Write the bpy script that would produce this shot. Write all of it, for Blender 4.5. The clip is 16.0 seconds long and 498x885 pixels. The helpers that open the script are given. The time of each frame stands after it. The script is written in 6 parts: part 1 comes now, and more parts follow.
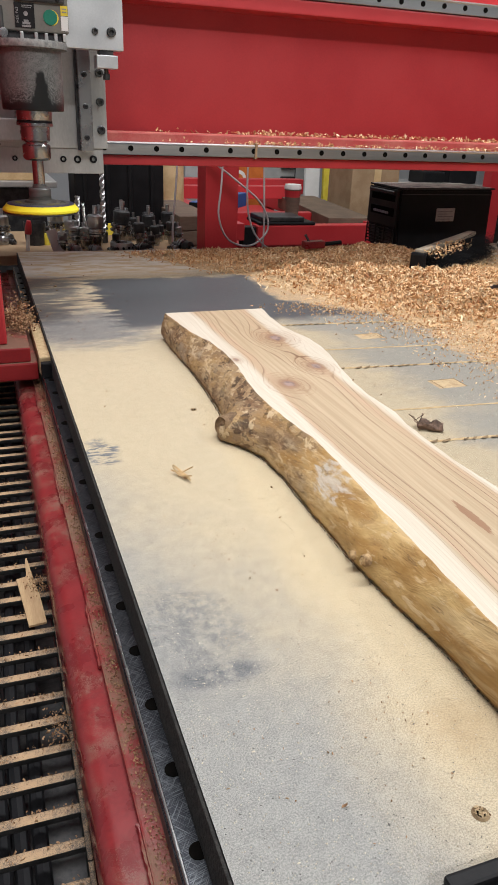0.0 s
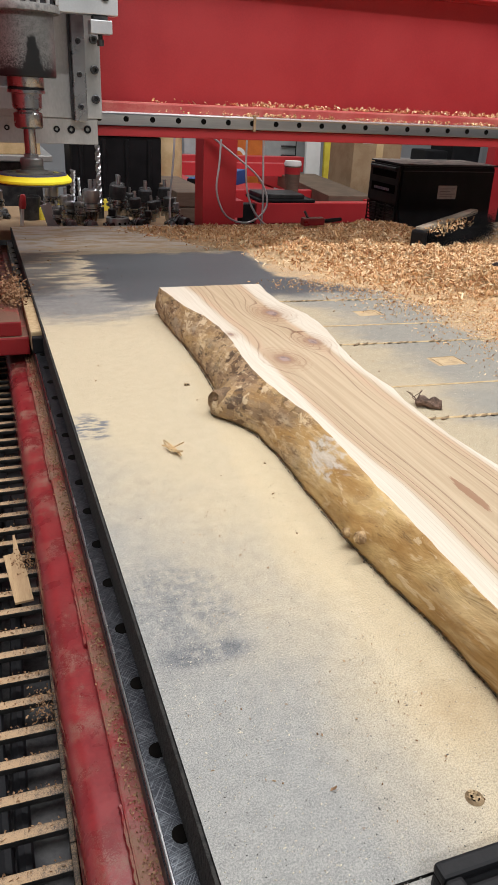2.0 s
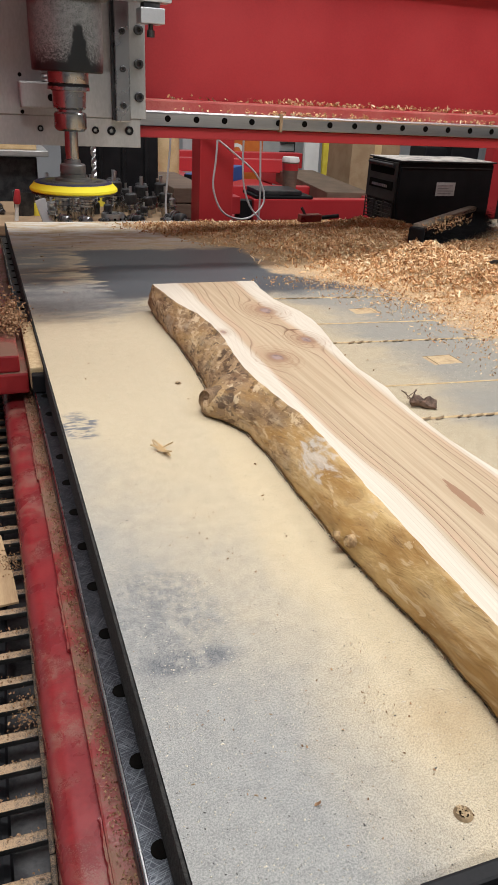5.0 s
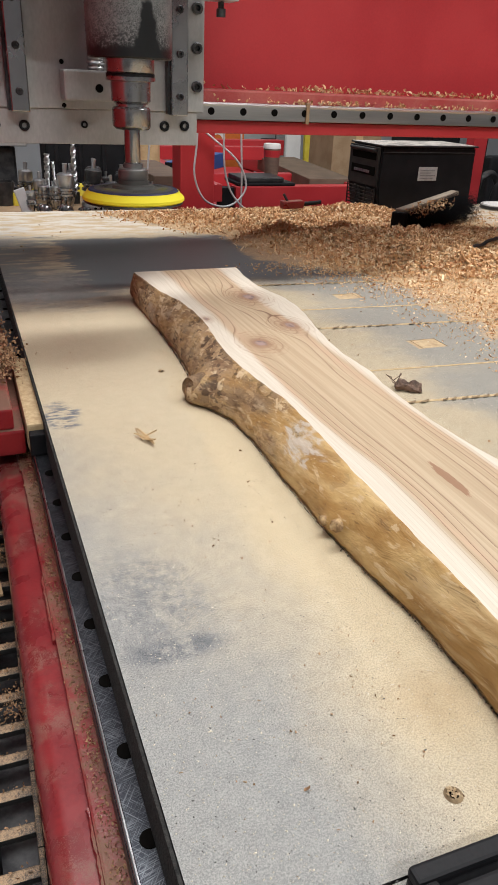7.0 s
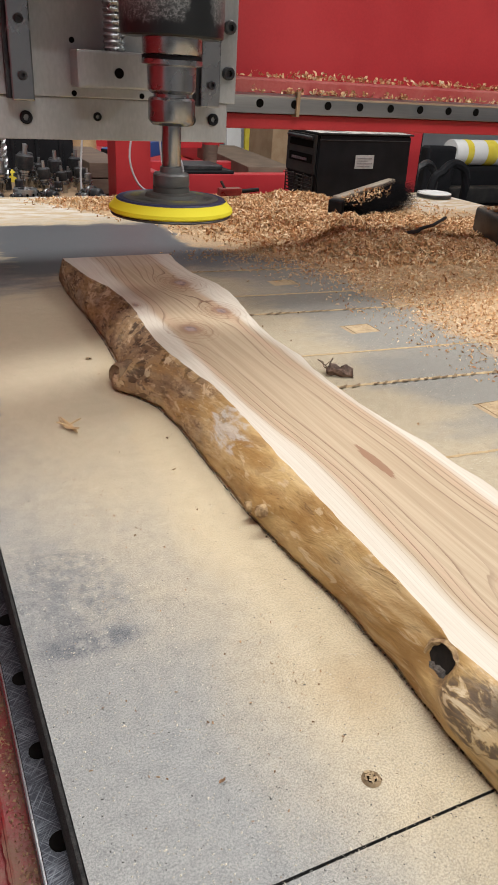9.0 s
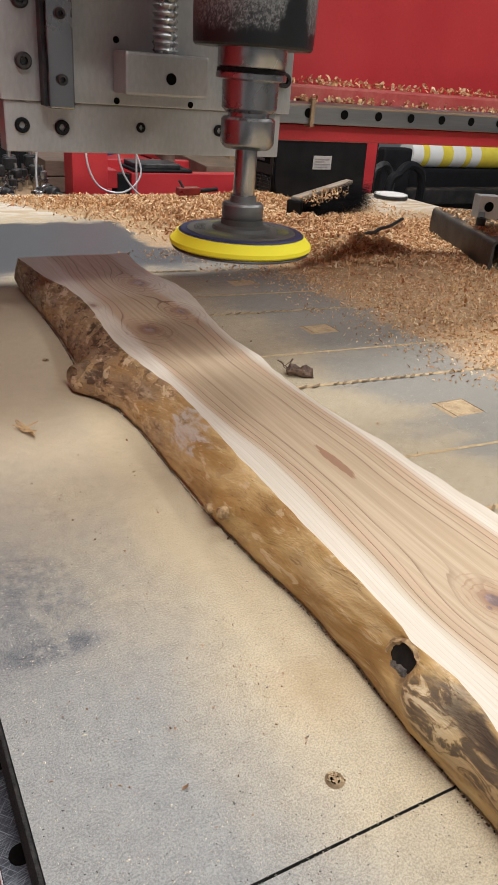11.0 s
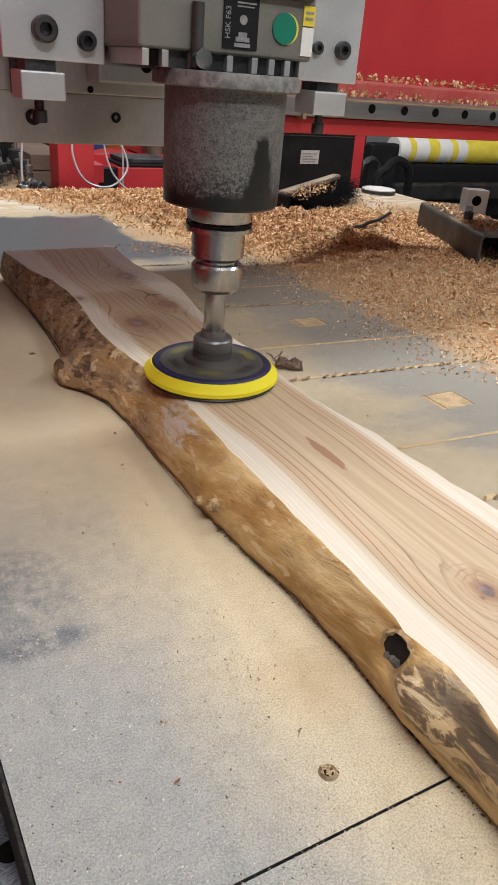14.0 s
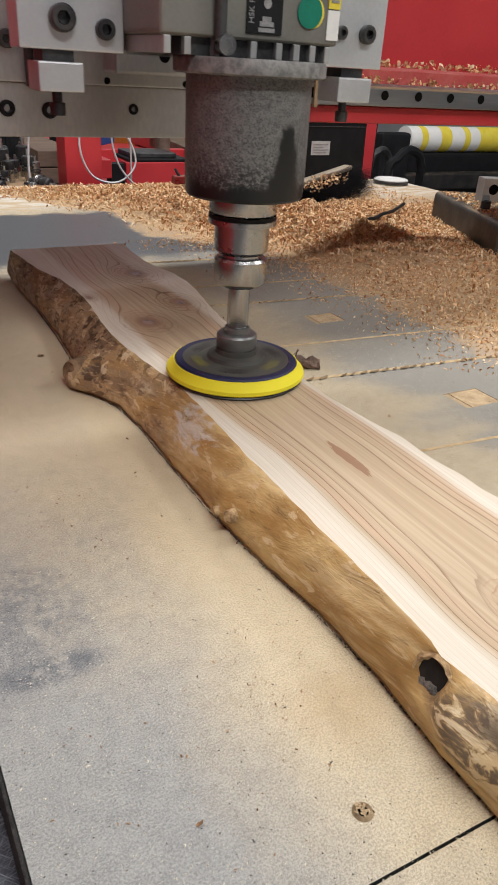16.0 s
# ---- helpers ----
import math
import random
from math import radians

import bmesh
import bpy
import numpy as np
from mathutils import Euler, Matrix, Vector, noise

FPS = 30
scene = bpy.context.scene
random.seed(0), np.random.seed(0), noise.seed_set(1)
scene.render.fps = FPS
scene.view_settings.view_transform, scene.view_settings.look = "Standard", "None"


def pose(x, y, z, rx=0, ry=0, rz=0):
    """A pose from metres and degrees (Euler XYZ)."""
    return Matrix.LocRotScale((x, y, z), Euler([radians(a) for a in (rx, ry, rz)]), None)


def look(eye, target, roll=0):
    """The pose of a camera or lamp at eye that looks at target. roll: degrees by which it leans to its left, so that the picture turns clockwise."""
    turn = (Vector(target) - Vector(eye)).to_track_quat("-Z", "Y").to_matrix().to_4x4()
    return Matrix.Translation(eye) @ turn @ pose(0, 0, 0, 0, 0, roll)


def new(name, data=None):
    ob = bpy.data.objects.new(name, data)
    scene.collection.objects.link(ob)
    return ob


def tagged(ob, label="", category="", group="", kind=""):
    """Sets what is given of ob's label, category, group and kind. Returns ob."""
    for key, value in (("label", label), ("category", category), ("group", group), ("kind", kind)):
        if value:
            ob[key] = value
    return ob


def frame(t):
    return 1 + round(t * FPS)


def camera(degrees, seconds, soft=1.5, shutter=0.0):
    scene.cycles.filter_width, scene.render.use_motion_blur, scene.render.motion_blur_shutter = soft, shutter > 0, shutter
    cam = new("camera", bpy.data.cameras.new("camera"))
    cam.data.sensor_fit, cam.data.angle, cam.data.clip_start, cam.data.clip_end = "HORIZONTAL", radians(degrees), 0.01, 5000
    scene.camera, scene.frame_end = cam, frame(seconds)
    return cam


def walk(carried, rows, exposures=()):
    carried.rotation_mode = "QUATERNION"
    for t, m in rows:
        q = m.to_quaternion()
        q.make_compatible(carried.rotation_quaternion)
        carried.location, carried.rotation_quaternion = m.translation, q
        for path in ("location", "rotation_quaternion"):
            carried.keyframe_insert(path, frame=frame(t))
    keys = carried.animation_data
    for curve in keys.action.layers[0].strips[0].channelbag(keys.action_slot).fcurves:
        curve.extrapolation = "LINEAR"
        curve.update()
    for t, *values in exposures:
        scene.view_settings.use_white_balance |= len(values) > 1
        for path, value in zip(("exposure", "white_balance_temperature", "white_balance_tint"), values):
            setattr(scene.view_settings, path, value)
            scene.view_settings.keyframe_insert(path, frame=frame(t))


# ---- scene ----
cam = camera(38.0, 16.0, shutter=0.5)
PATH = [
    (0, (0.0924, 0.0994, 0.3846), (0.6538, 1.6025, -0.3388), 2.4),
    (0.5, (0.0959, 0.1091, 0.3740), (0.6494, 1.6104, -0.3599), 2.4),
    (1, (0.1047, 0.1126, 0.3652), (0.6530, 1.6104, -0.3793), 2.4),
    (1.5, (0.1047, 0.1144, 0.3626), (0.6565, 1.6051, -0.3916), 2.5),
    (2, (0.1047, 0.1126, 0.3678), (0.6644, 1.5972, -0.3934), 2.9),
    (2.5, (0.0933, 0.1162, 0.3775), (0.6609, 1.5981, -0.3837), 3.3),
    (3, (0.0942, 0.1135, 0.3758), (0.6609, 1.5954, -0.3854), 3.4),
    (3.5, (0.0959, 0.1206, 0.3731), (0.6574, 1.6042, -0.3898), 3.4),
    (4, (0.1038, 0.1223, 0.3696), (0.6609, 1.6060, -0.3960), 3.3),
    (6.5, (0.1276, 0.1258, 0.3608), (0.7049, 1.5946, -0.4171), 2.6),
    (7, (0.1232, 0.1267, 0.3582), (0.7110, 1.5866, -0.4294), 2.6),
    (7.5, (0.1250, 0.1364, 0.3520), (0.7286, 1.5840, -0.4462), 2.5),
    (8, (0.1452, 0.1320, 0.3450), (0.7867, 1.5611, -0.4576), 2.9),
    (8.5, (0.1496, 0.1276, 0.3467), (0.8210, 1.5435, -0.4550), 3.2),
    (11, (0.1514, 0.1302, 0.3476), (0.9328, 1.4925, -0.4470), 4.5),
    (11.5, (0.1540, 0.1311, 0.3432), (0.9486, 1.4846, -0.4532), 4.5),
    (12, (0.1522, 0.1311, 0.3406), (0.9557, 1.4784, -0.4567), 4.6),
    (12.5, (0.1496, 0.1311, 0.3406), (0.9574, 1.4766, -0.4567), 4.7),
    (13, (0.1505, 0.1320, 0.3414), (0.9592, 1.4775, -0.4550), 4.6),
    (13.5, (0.1514, 0.1329, 0.3423), (0.9592, 1.4784, -0.4550), 4.7),
    (14, (0.1522, 0.1338, 0.3406), (0.9574, 1.4793, -0.4585), 4.7),
    (14.5, (0.1505, 0.1373, 0.3397), (0.9513, 1.4846, -0.4611), 4.7),
    (15, (0.1531, 0.1382, 0.3370), (0.9486, 1.4872, -0.4655), 4.6),
    (15.5, (0.1505, 0.1522, 0.3423), (0.9372, 1.5039, -0.4646), 4.2),
    (16, (0.1628, 0.1646, 0.3353), (0.9407, 1.5171, -0.4787), 3.5),
]
walk(cam, [(t, look(eye, target, roll)) for t, eye, target, roll in PATH])

# ---- world and light ----
world = bpy.data.worlds.new("workshop_world")
scene.world = world
world.use_nodes = True
world.node_tree.nodes["Background"].inputs[0].default_value = (0.9, 0.95, 1.0, 1)
world.node_tree.nodes["Background"].inputs[1].default_value = 0.02
scene.view_settings.exposure = -0.14


def strip_light(x, y, z, w, d, watts, rz=0):
    lamp = bpy.data.lights.new("tube_and_fill_light", "AREA")
    lamp.shape, lamp.size, lamp.size_y, lamp.energy = "RECTANGLE", w, d, watts
    lamp.color = (0.985, 0.985, 0.98)
    ob = new("tube_and_fill_light", lamp)
    ob.matrix_world = pose(x, y, z, 0, 0, rz)
    return ob


KEY = strip_light(0.25, -1.6, 2.6, 1.6, 0.1, 58)
KEY.matrix_world = look((0.25, -1.6, 2.6), (0.6, 0.9, 0.0))
SIDE = strip_light(3.2, -0.3, 2.5, 2.0, 0.1, 48)
SIDE.matrix_world = look((3.2, -0.3, 2.5), (0.5, 0.5, 0.0))
# weak fill added over the near end of the table
strip_light(0.5, -0.9, 2.78, 2.4, 0.12, 10)
strip_light(0.8, 1.5, 2.78, 3.0, 0.4, 112)
# added lamp that lifts the far room and the heap from behind
strip_light(1.4, 4.7, 2.78, 2.6, 0.12, 40)


# ---- mesh helpers ----
def part(name, bm, material, parent=None, label="", smooth=False):
    me = bpy.data.meshes.new(name)
    bm.normal_update()
    bm.to_mesh(me)
    bm.free()
    for m in material if isinstance(material, (list, tuple)) else [material]:
        me.materials.append(m)
    if smooth:
        for p in me.polygons:
            p.use_smooth = True
        me.set_sharp_from_angle(angle=radians(35))
    ob = new(name, me)
    if parent:
        ob.parent = parent
    if label:
        ob["label"] = label
    return ob


def thing(name, label, category, m=None, group="", kind=""):
    ob = new(name)
    ob.empty_display_size = 0.05
    if m is not None:
        ob.matrix_world = m
    return tagged(ob, label, category, group, kind)


def box(x0, x1, y0, y1, z0, z1, bevel=0.0, bm=None, seg=2):
    bm = bm or bmesh.new()
    got = bmesh.ops.create_cube(bm, size=1, matrix=Matrix.LocRotScale(((x0 + x1) / 2, (y0 + y1) / 2, (z0 + z1) / 2), None, (x1 - x0, y1 - y0, z1 - z0)))
    if bevel:
        edges = list({e for v in got["verts"] for e in v.link_edges})
        bmesh.ops.bevel(bm, geom=edges, offset=bevel, segments=seg, profile=0.6, affect="EDGES", clamp_overlap=True)
    return bm


def lathe(profile, seg=32, m=None, bm=None):
    bm = bm or bmesh.new()
    m = m or Matrix()
    rings = []
    for r, z in profile:
        if r < 1e-6:
            rings.append([bm.verts.new(m @ Vector((0, 0, z)))])
        else:
            rings.append([bm.verts.new(m @ Vector((r * math.cos(2 * math.pi * i / seg), r * math.sin(2 * math.pi * i / seg), z))) for i in range(seg)])
    for a, b in zip(rings, rings[1:]):
        for i in range(seg):
            j = (i + 1) % seg
            if len(a) == 1 and len(b) > 1:
                bm.faces.new((a[0], b[j], b[i]))
            elif len(b) == 1 and len(a) > 1:
                bm.faces.new((a[i], a[j], b[0]))
            elif len(a) > 1:
                bm.faces.new((a[i], a[j], b[j], b[i]))
    return bm


def rod(r, a, b, seg=10, bm=None):
    """A capped round bar from a to b."""
    a, b = Vector(a), Vector(b)
    m = Matrix.Translation(a) @ (b - a).to_track_quat("Z", "Y").to_matrix().to_4x4()
    n = (b - a).length
    return lathe([(0, 0), (r, 0), (r, n), (0, n)], seg, m, bm)


def tube(points, r, seg=8):
    """A bent round cable through the points."""
    bm = bmesh.new()
    pts = [Vector(p) for p in points]
    rings = []
    for i, p in enumerate(pts):
        d = (pts[min(i + 1, len(pts) - 1)] - pts[max(i - 1, 0)]).normalized()
        q = d.to_track_quat("Z", "Y")
        rings.append([bm.verts.new(p + q @ Vector((r * math.cos(2 * math.pi * k / seg), r * math.sin(2 * math.pi * k / seg), 0))) for k in range(seg)])
    for a, b in zip(rings, rings[1:]):
        for k in range(seg):
            bm.faces.new((a[k], a[(k + 1) % seg], b[(k + 1) % seg], b[k]))
    bm.faces.new(rings[0][::-1])
    bm.faces.new(rings[-1])
    return bm


def curve(points, n=24):
    """Smooth points through a few given ones."""
    p = [Vector(q) for q in points]
    p = [2 * p[0] - p[1], *p, 2 * p[-1] - p[-2]]
    out = []
    for i in range(1, len(p) - 2):
        for k in range(n):
            t = k / n
            a, b, c, d = p[i - 1:i + 3]
            out.append(0.5 * (2 * b + (c - a) * t + (2 * a - 5 * b + 4 * c - d) * t * t + (3 * b - a - 3 * c + d) * t ** 3))
    return out + [p[-2]]


def mesh_of(name, verts, faces, material, parent=None, smooth=False):
    me = bpy.data.meshes.new(name)
    me.from_pydata(verts, [], faces)
    me.materials.append(material)
    if smooth:
        me.polygons.foreach_set("use_smooth", [True] * len(me.polygons))
    ob = new(name, me)
    ob.parent = parent
    return ob


# ---- material helpers ----
class Nodes:
    """A short way to write node materials."""

    def __init__(self, name):
        self.mat = bpy.data.materials.new(name)
        self.mat.use_nodes = True
        self.t = self.mat.node_tree
        self.out = self.t.nodes["Principled BSDF"]
        self.co = self.t.nodes.new("ShaderNodeTexCoord").outputs["Object"]

    def node(self, kind):
        return self.t.nodes.new(kind)

    def put(self, socket, value):
        if isinstance(value, bpy.types.NodeSocket):
            self.t.links.new(value, socket)
        else:
            if hasattr(socket.default_value, "__len__") and len(socket.default_value) == 4 and len(value) == 3:
                value = (*value, 1)
            socket.default_value = value

    def math(self, op, a, b=0.0, c=0.0, clamp=False):
        n = self.node("ShaderNodeMath")
        n.operation, n.use_clamp = op, clamp
        for s, v in zip(n.inputs, (a, b, c)):
            self.put(s, v)
        return n.outputs[0]

    def scaled(self, sx, sy, sz, co=None):
        n = self.node("ShaderNodeMapping")
        self.put(n.inputs["Vector"], co or self.co)
        n.inputs["Scale"].default_value = (sx, sy, sz)
        return n.outputs[0]

    def noise(self, scale, detail=4.0, rough=0.55, co=None, distortion=0.0):
        n = self.node("ShaderNodeTexNoise")
        self.put(n.inputs["Vector"], co or self.co)
        n.inputs["Scale"].default_value, n.inputs["Detail"].default_value = scale, detail
        n.inputs["Roughness"].default_value, n.inputs["Distortion"].default_value = rough, distortion
        return n.outputs["Fac"]

    def voronoi(self, scale, co=None, feature="F1", out="Distance"):
        n = self.node("ShaderNodeTexVoronoi")
        n.feature = feature
        self.put(n.inputs["Vector"], co or self.co)
        n.inputs["Scale"].default_value = scale
        return n.outputs[out]

    def step(self, v, lo, hi):
        n = self.node("ShaderNodeMapRange")
        n.interpolation_type = "SMOOTHSTEP"
        self.put(n.inputs[0], v)
        n.inputs[1].default_value, n.inputs[2].default_value = lo, hi
        return n.outputs[0]

    def mix(self, f, a, b, mode="MIX"):
        n = self.node("ShaderNodeMix")
        n.data_type, n.blend_type = "RGBA", mode
        self.put(n.inputs[0], f)
        self.put(n.inputs[6], a)
        self.put(n.inputs[7], b)
        return n.outputs[2]

    def xyz(self, co=None):
        n = self.node("ShaderNodeSeparateXYZ")
        self.put(n.inputs[0], co or self.co)
        return n.outputs

    def blob(self, cx, cy, rx, ry, lo=1.3, hi=0.7, wobble=None, amount=0.0):
        """A soft spot on the xy plane, 1 inside."""
        x, y, _ = self.xyz()
        u = self.math("DIVIDE", self.math("SUBTRACT", x, cx), rx)
        v = self.math("DIVIDE", self.math("SUBTRACT", y, cy), ry)
        d = self.math("SQRT", self.math("ADD", self.math("MULTIPLY", u, u), self.math("MULTIPLY", v, v)))
        if wobble is not None:
            d = self.math("ADD", d, self.math("MULTIPLY", self.math("SUBTRACT", wobble, 0.5), amount))
        return self.step(d, lo, hi)

    def bump(self, height, strength=0.3, distance=0.001):
        n = self.node("ShaderNodeBump")
        n.inputs["Strength"].default_value, n.inputs["Distance"].default_value = strength, distance
        self.put(n.inputs["Height"], height)
        self.put(self.out.inputs["Normal"], n.outputs[0])

    def done(self, colour, rough=0.5, metal=0.0, spec=0.5):
        self.put(self.out.inputs["Base Color"], colour)
        self.put(self.out.inputs["Roughness"], rough)
        self.put(self.out.inputs["Metallic"], metal)
        self.put(self.out.inputs["Specular IOR Level"], spec)
        return self.mat


def surface(name, a, b, scale=20, rough=0.5, metal=0.0, grit=0.2, grit_scale=400, distance=0.0006, stretch=(1, 1, 1), dust=0.0, dust_colour=(0.45, 0.33, 0.2), spec=0.5):
    """Two tones mixed by a wide and a fine noise, with fine relief, and sawdust on what faces up."""
    n = Nodes(name)
    co = n.scaled(*stretch)
    wide, fine = n.noise(scale, co=co), n.noise(grit_scale, 2, co=co)
    f = n.step(n.math("ADD", n.math("MULTIPLY", wide, 0.75), n.math("MULTIPLY", fine, 0.25)), 0.35, 0.65)
    col = n.mix(f, a, b)
    r = n.math("MULTIPLY_ADD", wide, 0.25, rough - 0.12)
    if dust:
        up = n.xyz(n.node("ShaderNodeNewGeometry").outputs["Normal"])[2]
        d = n.math("MULTIPLY", n.step(up, 0.5, 0.9), n.step(n.math("ADD", n.math("MULTIPLY", n.noise(22, 8, 0.72), 0.62), n.math("MULTIPLY", n.noise(1300, 3, 0.75), 0.38)), 0.64 - dust * 0.36, 0.8 - dust * 0.36))
        col = n.mix(d, col, dust_colour)
        r = n.math("MAXIMUM", r, n.math("MULTIPLY", d, 0.9))
    n.bump(fine, grit, distance)
    return n.done(col, r, metal, spec)


# ---- materials ----
RED = surface("red_paint", (0.42, 0.025, 0.032), (0.49, 0.034, 0.04), 6, 0.42, 0, 0.1, 250, 0.0004)
# the next two reds carry dust, and the beam side's shade as darker paint
RED_SHADED_DUSTY = surface("dusty_shaded_red_paint", (0.17, 0.014, 0.018), (0.25, 0.022, 0.024), 30, 0.3, 0, 0.3, 500, 0.0009, dust=0.62, dust_colour=(0.2, 0.115, 0.075))
RED_BEAM = surface("worn_shaded_red_paint", (0.16, 0.013, 0.017), (0.25, 0.024, 0.027), 26, 0.28, 0, 0.15, 300, 0.0006, dust=0.42, dust_colour=(0.24, 0.13, 0.095))
RED_LEDGE = surface("red_ledge_paint", (0.4, 0.05, 0.05), (0.47, 0.12, 0.1), 18, 0.5, 0, 0.15, 300, 0.0006, dust=0.45, dust_colour=(0.42, 0.2, 0.14))
STEEL = surface("ground_steel", (0.42, 0.43, 0.45), (0.56, 0.57, 0.58), 25, 0.32, 1.0, 0.1, 500, 0.0002, (0.05, 1, 1))
BRIGHT_STEEL = surface("bright_steel", (0.33, 0.33, 0.335), (0.42, 0.42, 0.425), 15, 0.26, 1.0, 0.05, 700, 0.0002)
DARK_STEEL = surface("dark_steel", (0.04, 0.04, 0.045), (0.09, 0.09, 0.09), 30, 0.45, 0.7, 0.2, 300, 0.0004)
ALU = surface("milled_aluminium", (0.41, 0.412, 0.41), (0.54, 0.54, 0.535), 9, 0.42, 0.65, 0.12, 260, 0.0004, (1, 1, 0.4))
ALU_LIGHT = surface("light_aluminium", (0.56, 0.575, 0.595), (0.66, 0.675, 0.695), 12, 0.42, 0.6, 0.12, 300, 0.0003)
BLACK = surface("black_plastic", (0.006, 0.0065, 0.008), (0.012, 0.012, 0.014), 20, 0.55, 0, 0.2, 400, 0.0004, spec=0.2)
BLACK_DUSTY = surface("dusty_black_plastic", (0.012, 0.012, 0.013), (0.03, 0.028, 0.026), 20, 0.55, 0, 0.25, 400, 0.0005, dust=0.4, dust_colour=(0.2, 0.15, 0.11), spec=0.25)
# cream lowered to a dark tone, so the cover looks shaded
BEIGE = surface("shaded_cream_cover_paint", (0.13, 0.127, 0.113), (0.18, 0.174, 0.156), 10, 0.45, 0, 0.1, 300, 0.0003)
GREEN = surface("green_sticker", (0.0, 0.16, 0.1), (0.0, 0.2, 0.13), 40, 0.5)
YELLOW = surface("yellow_foam", (0.72, 0.62, 0.01), (0.8, 0.7, 0.03), 30, 0.75, 0, 0.3, 500, 0.0005)
YELLOW_PAPER = surface("yellow_paper", (0.7, 0.55, 0.04), (0.78, 0.65, 0.08), 20, 0.7)
WHITE = surface("white_plastic", (0.72, 0.72, 0.7), (0.8, 0.8, 0.78), 12, 0.5)
GREY_PAPER = surface("label_print", (0.2, 0.2, 0.205), (0.3, 0.3, 0.3), 200, 0.6)
CARD = surface("cardboard", (0.28, 0.18, 0.1), (0.36, 0.25, 0.15), 14, 0.8, 0, 0.15, 200)
BLUE = surface("blue_plastic", (0.02, 0.07, 0.26), (0.03, 0.1, 0.34), 14, 0.45)
CONCRETE = surface("concrete_floor", (0.16, 0.155, 0.15), (0.25, 0.24, 0.23), 3, 0.8, 0, 0.3, 120, 0.001)
WALL = surface("painted_wall", (0.4, 0.41, 0.43), (0.48, 0.49, 0.51), 2, 0.8, 0, 0.2, 150, 0.0006)
# unseen ceiling, made pale so that it bounces neutral fill
CEIL = surface("bounce_ceiling", (0.66, 0.66, 0.65), (0.74, 0.74, 0.72), 2, 0.85)
PINE = surface("pine_wood", (0.5, 0.34, 0.17), (0.62, 0.45, 0.25), 18, 0.7, 0, 0.2, 200, 0.0005, (1, 0.15, 1))
DARK_WOOD = surface("stacked_wood", (0.12, 0.08, 0.06), (0.2, 0.14, 0.1), 18, 0.75, 0, 0.3, 150, 0.0008, (0.2, 1, 1))
ORANGE = surface("orange_plastic", (0.55, 0.13, 0.02), (0.65, 0.18, 0.03), 20, 0.5)


def rubber_rail_material():
    """Cross-hatched ground steel of the side rail."""
    n = Nodes("hatched_steel")
    a = n.noise(60, 3)
    lines = []
    for turn in (0.6, -0.75, 1.35):
        r = n.node("ShaderNodeMapping")
        n.put(r.inputs[0], n.co)
        r.inputs["Rotation"].default_value = (0, 0, turn)
        lines.append(n.noise(1.0, 2, co=n.scaled(1500, 45, 1, r.outputs[0])))
    h = n.math("MAXIMUM", lines[0], n.math("MAXIMUM", lines[1], lines[2]))
    col = n.mix(n.step(h, 0.5, 0.8), (0.03, 0.033, 0.042), (0.2, 0.215, 0.235))
    n.bump(h, 0.2, 0.0003)
    return n.done(col, n.math("MULTIPLY_ADD", a, 0.2, 0.3), 0.85)


def nose_material():
    """Worn grey spindle nose, pitted black, the pits closer together towards its lower rim, with one bare dark drip."""
    n = Nodes("worn_spindle_nose")
    x, y, z = n.xyz()
    speck, blotch = n.noise(620, 5, 0.8), n.noise(130, 5, 0.7)
    low = n.step(z, 0.245, 0.186)
    drip_w = n.math("ADD", n.math("ABSOLUTE", n.math("SUBTRACT", x, 0.012)), n.math("MULTIPLY", n.noise(110), 0.016))
    drip = n.math("MULTIPLY", n.step(n.math("SUBTRACT", drip_w, n.math("MULTIPLY", n.math("SUBTRACT", 0.245, z), 0.24)), 0.015, 0.01), n.step(z, 0.247, 0.238))
    rim = n.step(n.math("ADD", z, n.math("MULTIPLY", n.noise(160), -0.016)), 0.188, 0.181)
    pit = n.step(n.math("ADD", n.math("MULTIPLY", speck, 0.85), n.math("MULTIPLY", blotch, 0.15)), 0.485, 0.45)
    pit = n.math("MULTIPLY", pit, n.math("MULTIPLY_ADD", low, 0.35, 0.6))
    clot = n.math("MULTIPLY", n.step(n.math("ADD", n.math("MULTIPLY", n.noise(330, 4, 0.7), 0.85), n.math("MULTIPLY", low, 0.15)), 0.52, 0.58), low)
    bare = n.math("MAXIMUM", n.math("MAXIMUM", drip, rim), n.math("MAXIMUM", pit, n.math("MULTIPLY", clot, 0.9)))
    grey = n.mix(n.step(blotch, 0.35, 0.65), (0.14, 0.14, 0.138), (0.18, 0.18, 0.176))
    grey = n.mix(n.math("MULTIPLY", n.step(speck, 0.56, 0.7), n.math("MULTIPLY_ADD", low, 0.6, 0.25)), grey, (0.5, 0.5, 0.48))
    col = n.mix(bare, grey, (0.012, 0.013, 0.014))
    n.bump(speck, 0.3, 0.0006)
    return n.done(col, n.math("MULTIPLY_ADD", bare, -0.2, 0.55), 0.2)


FLANGE = surface("dusty_dark_flange", (0.13, 0.13, 0.128), (0.27, 0.265, 0.255), 120, 0.6, 0.3, 0.4, 500, 0.0006)
HATCHED = rubber_rail_material()
NOSE = nose_material()


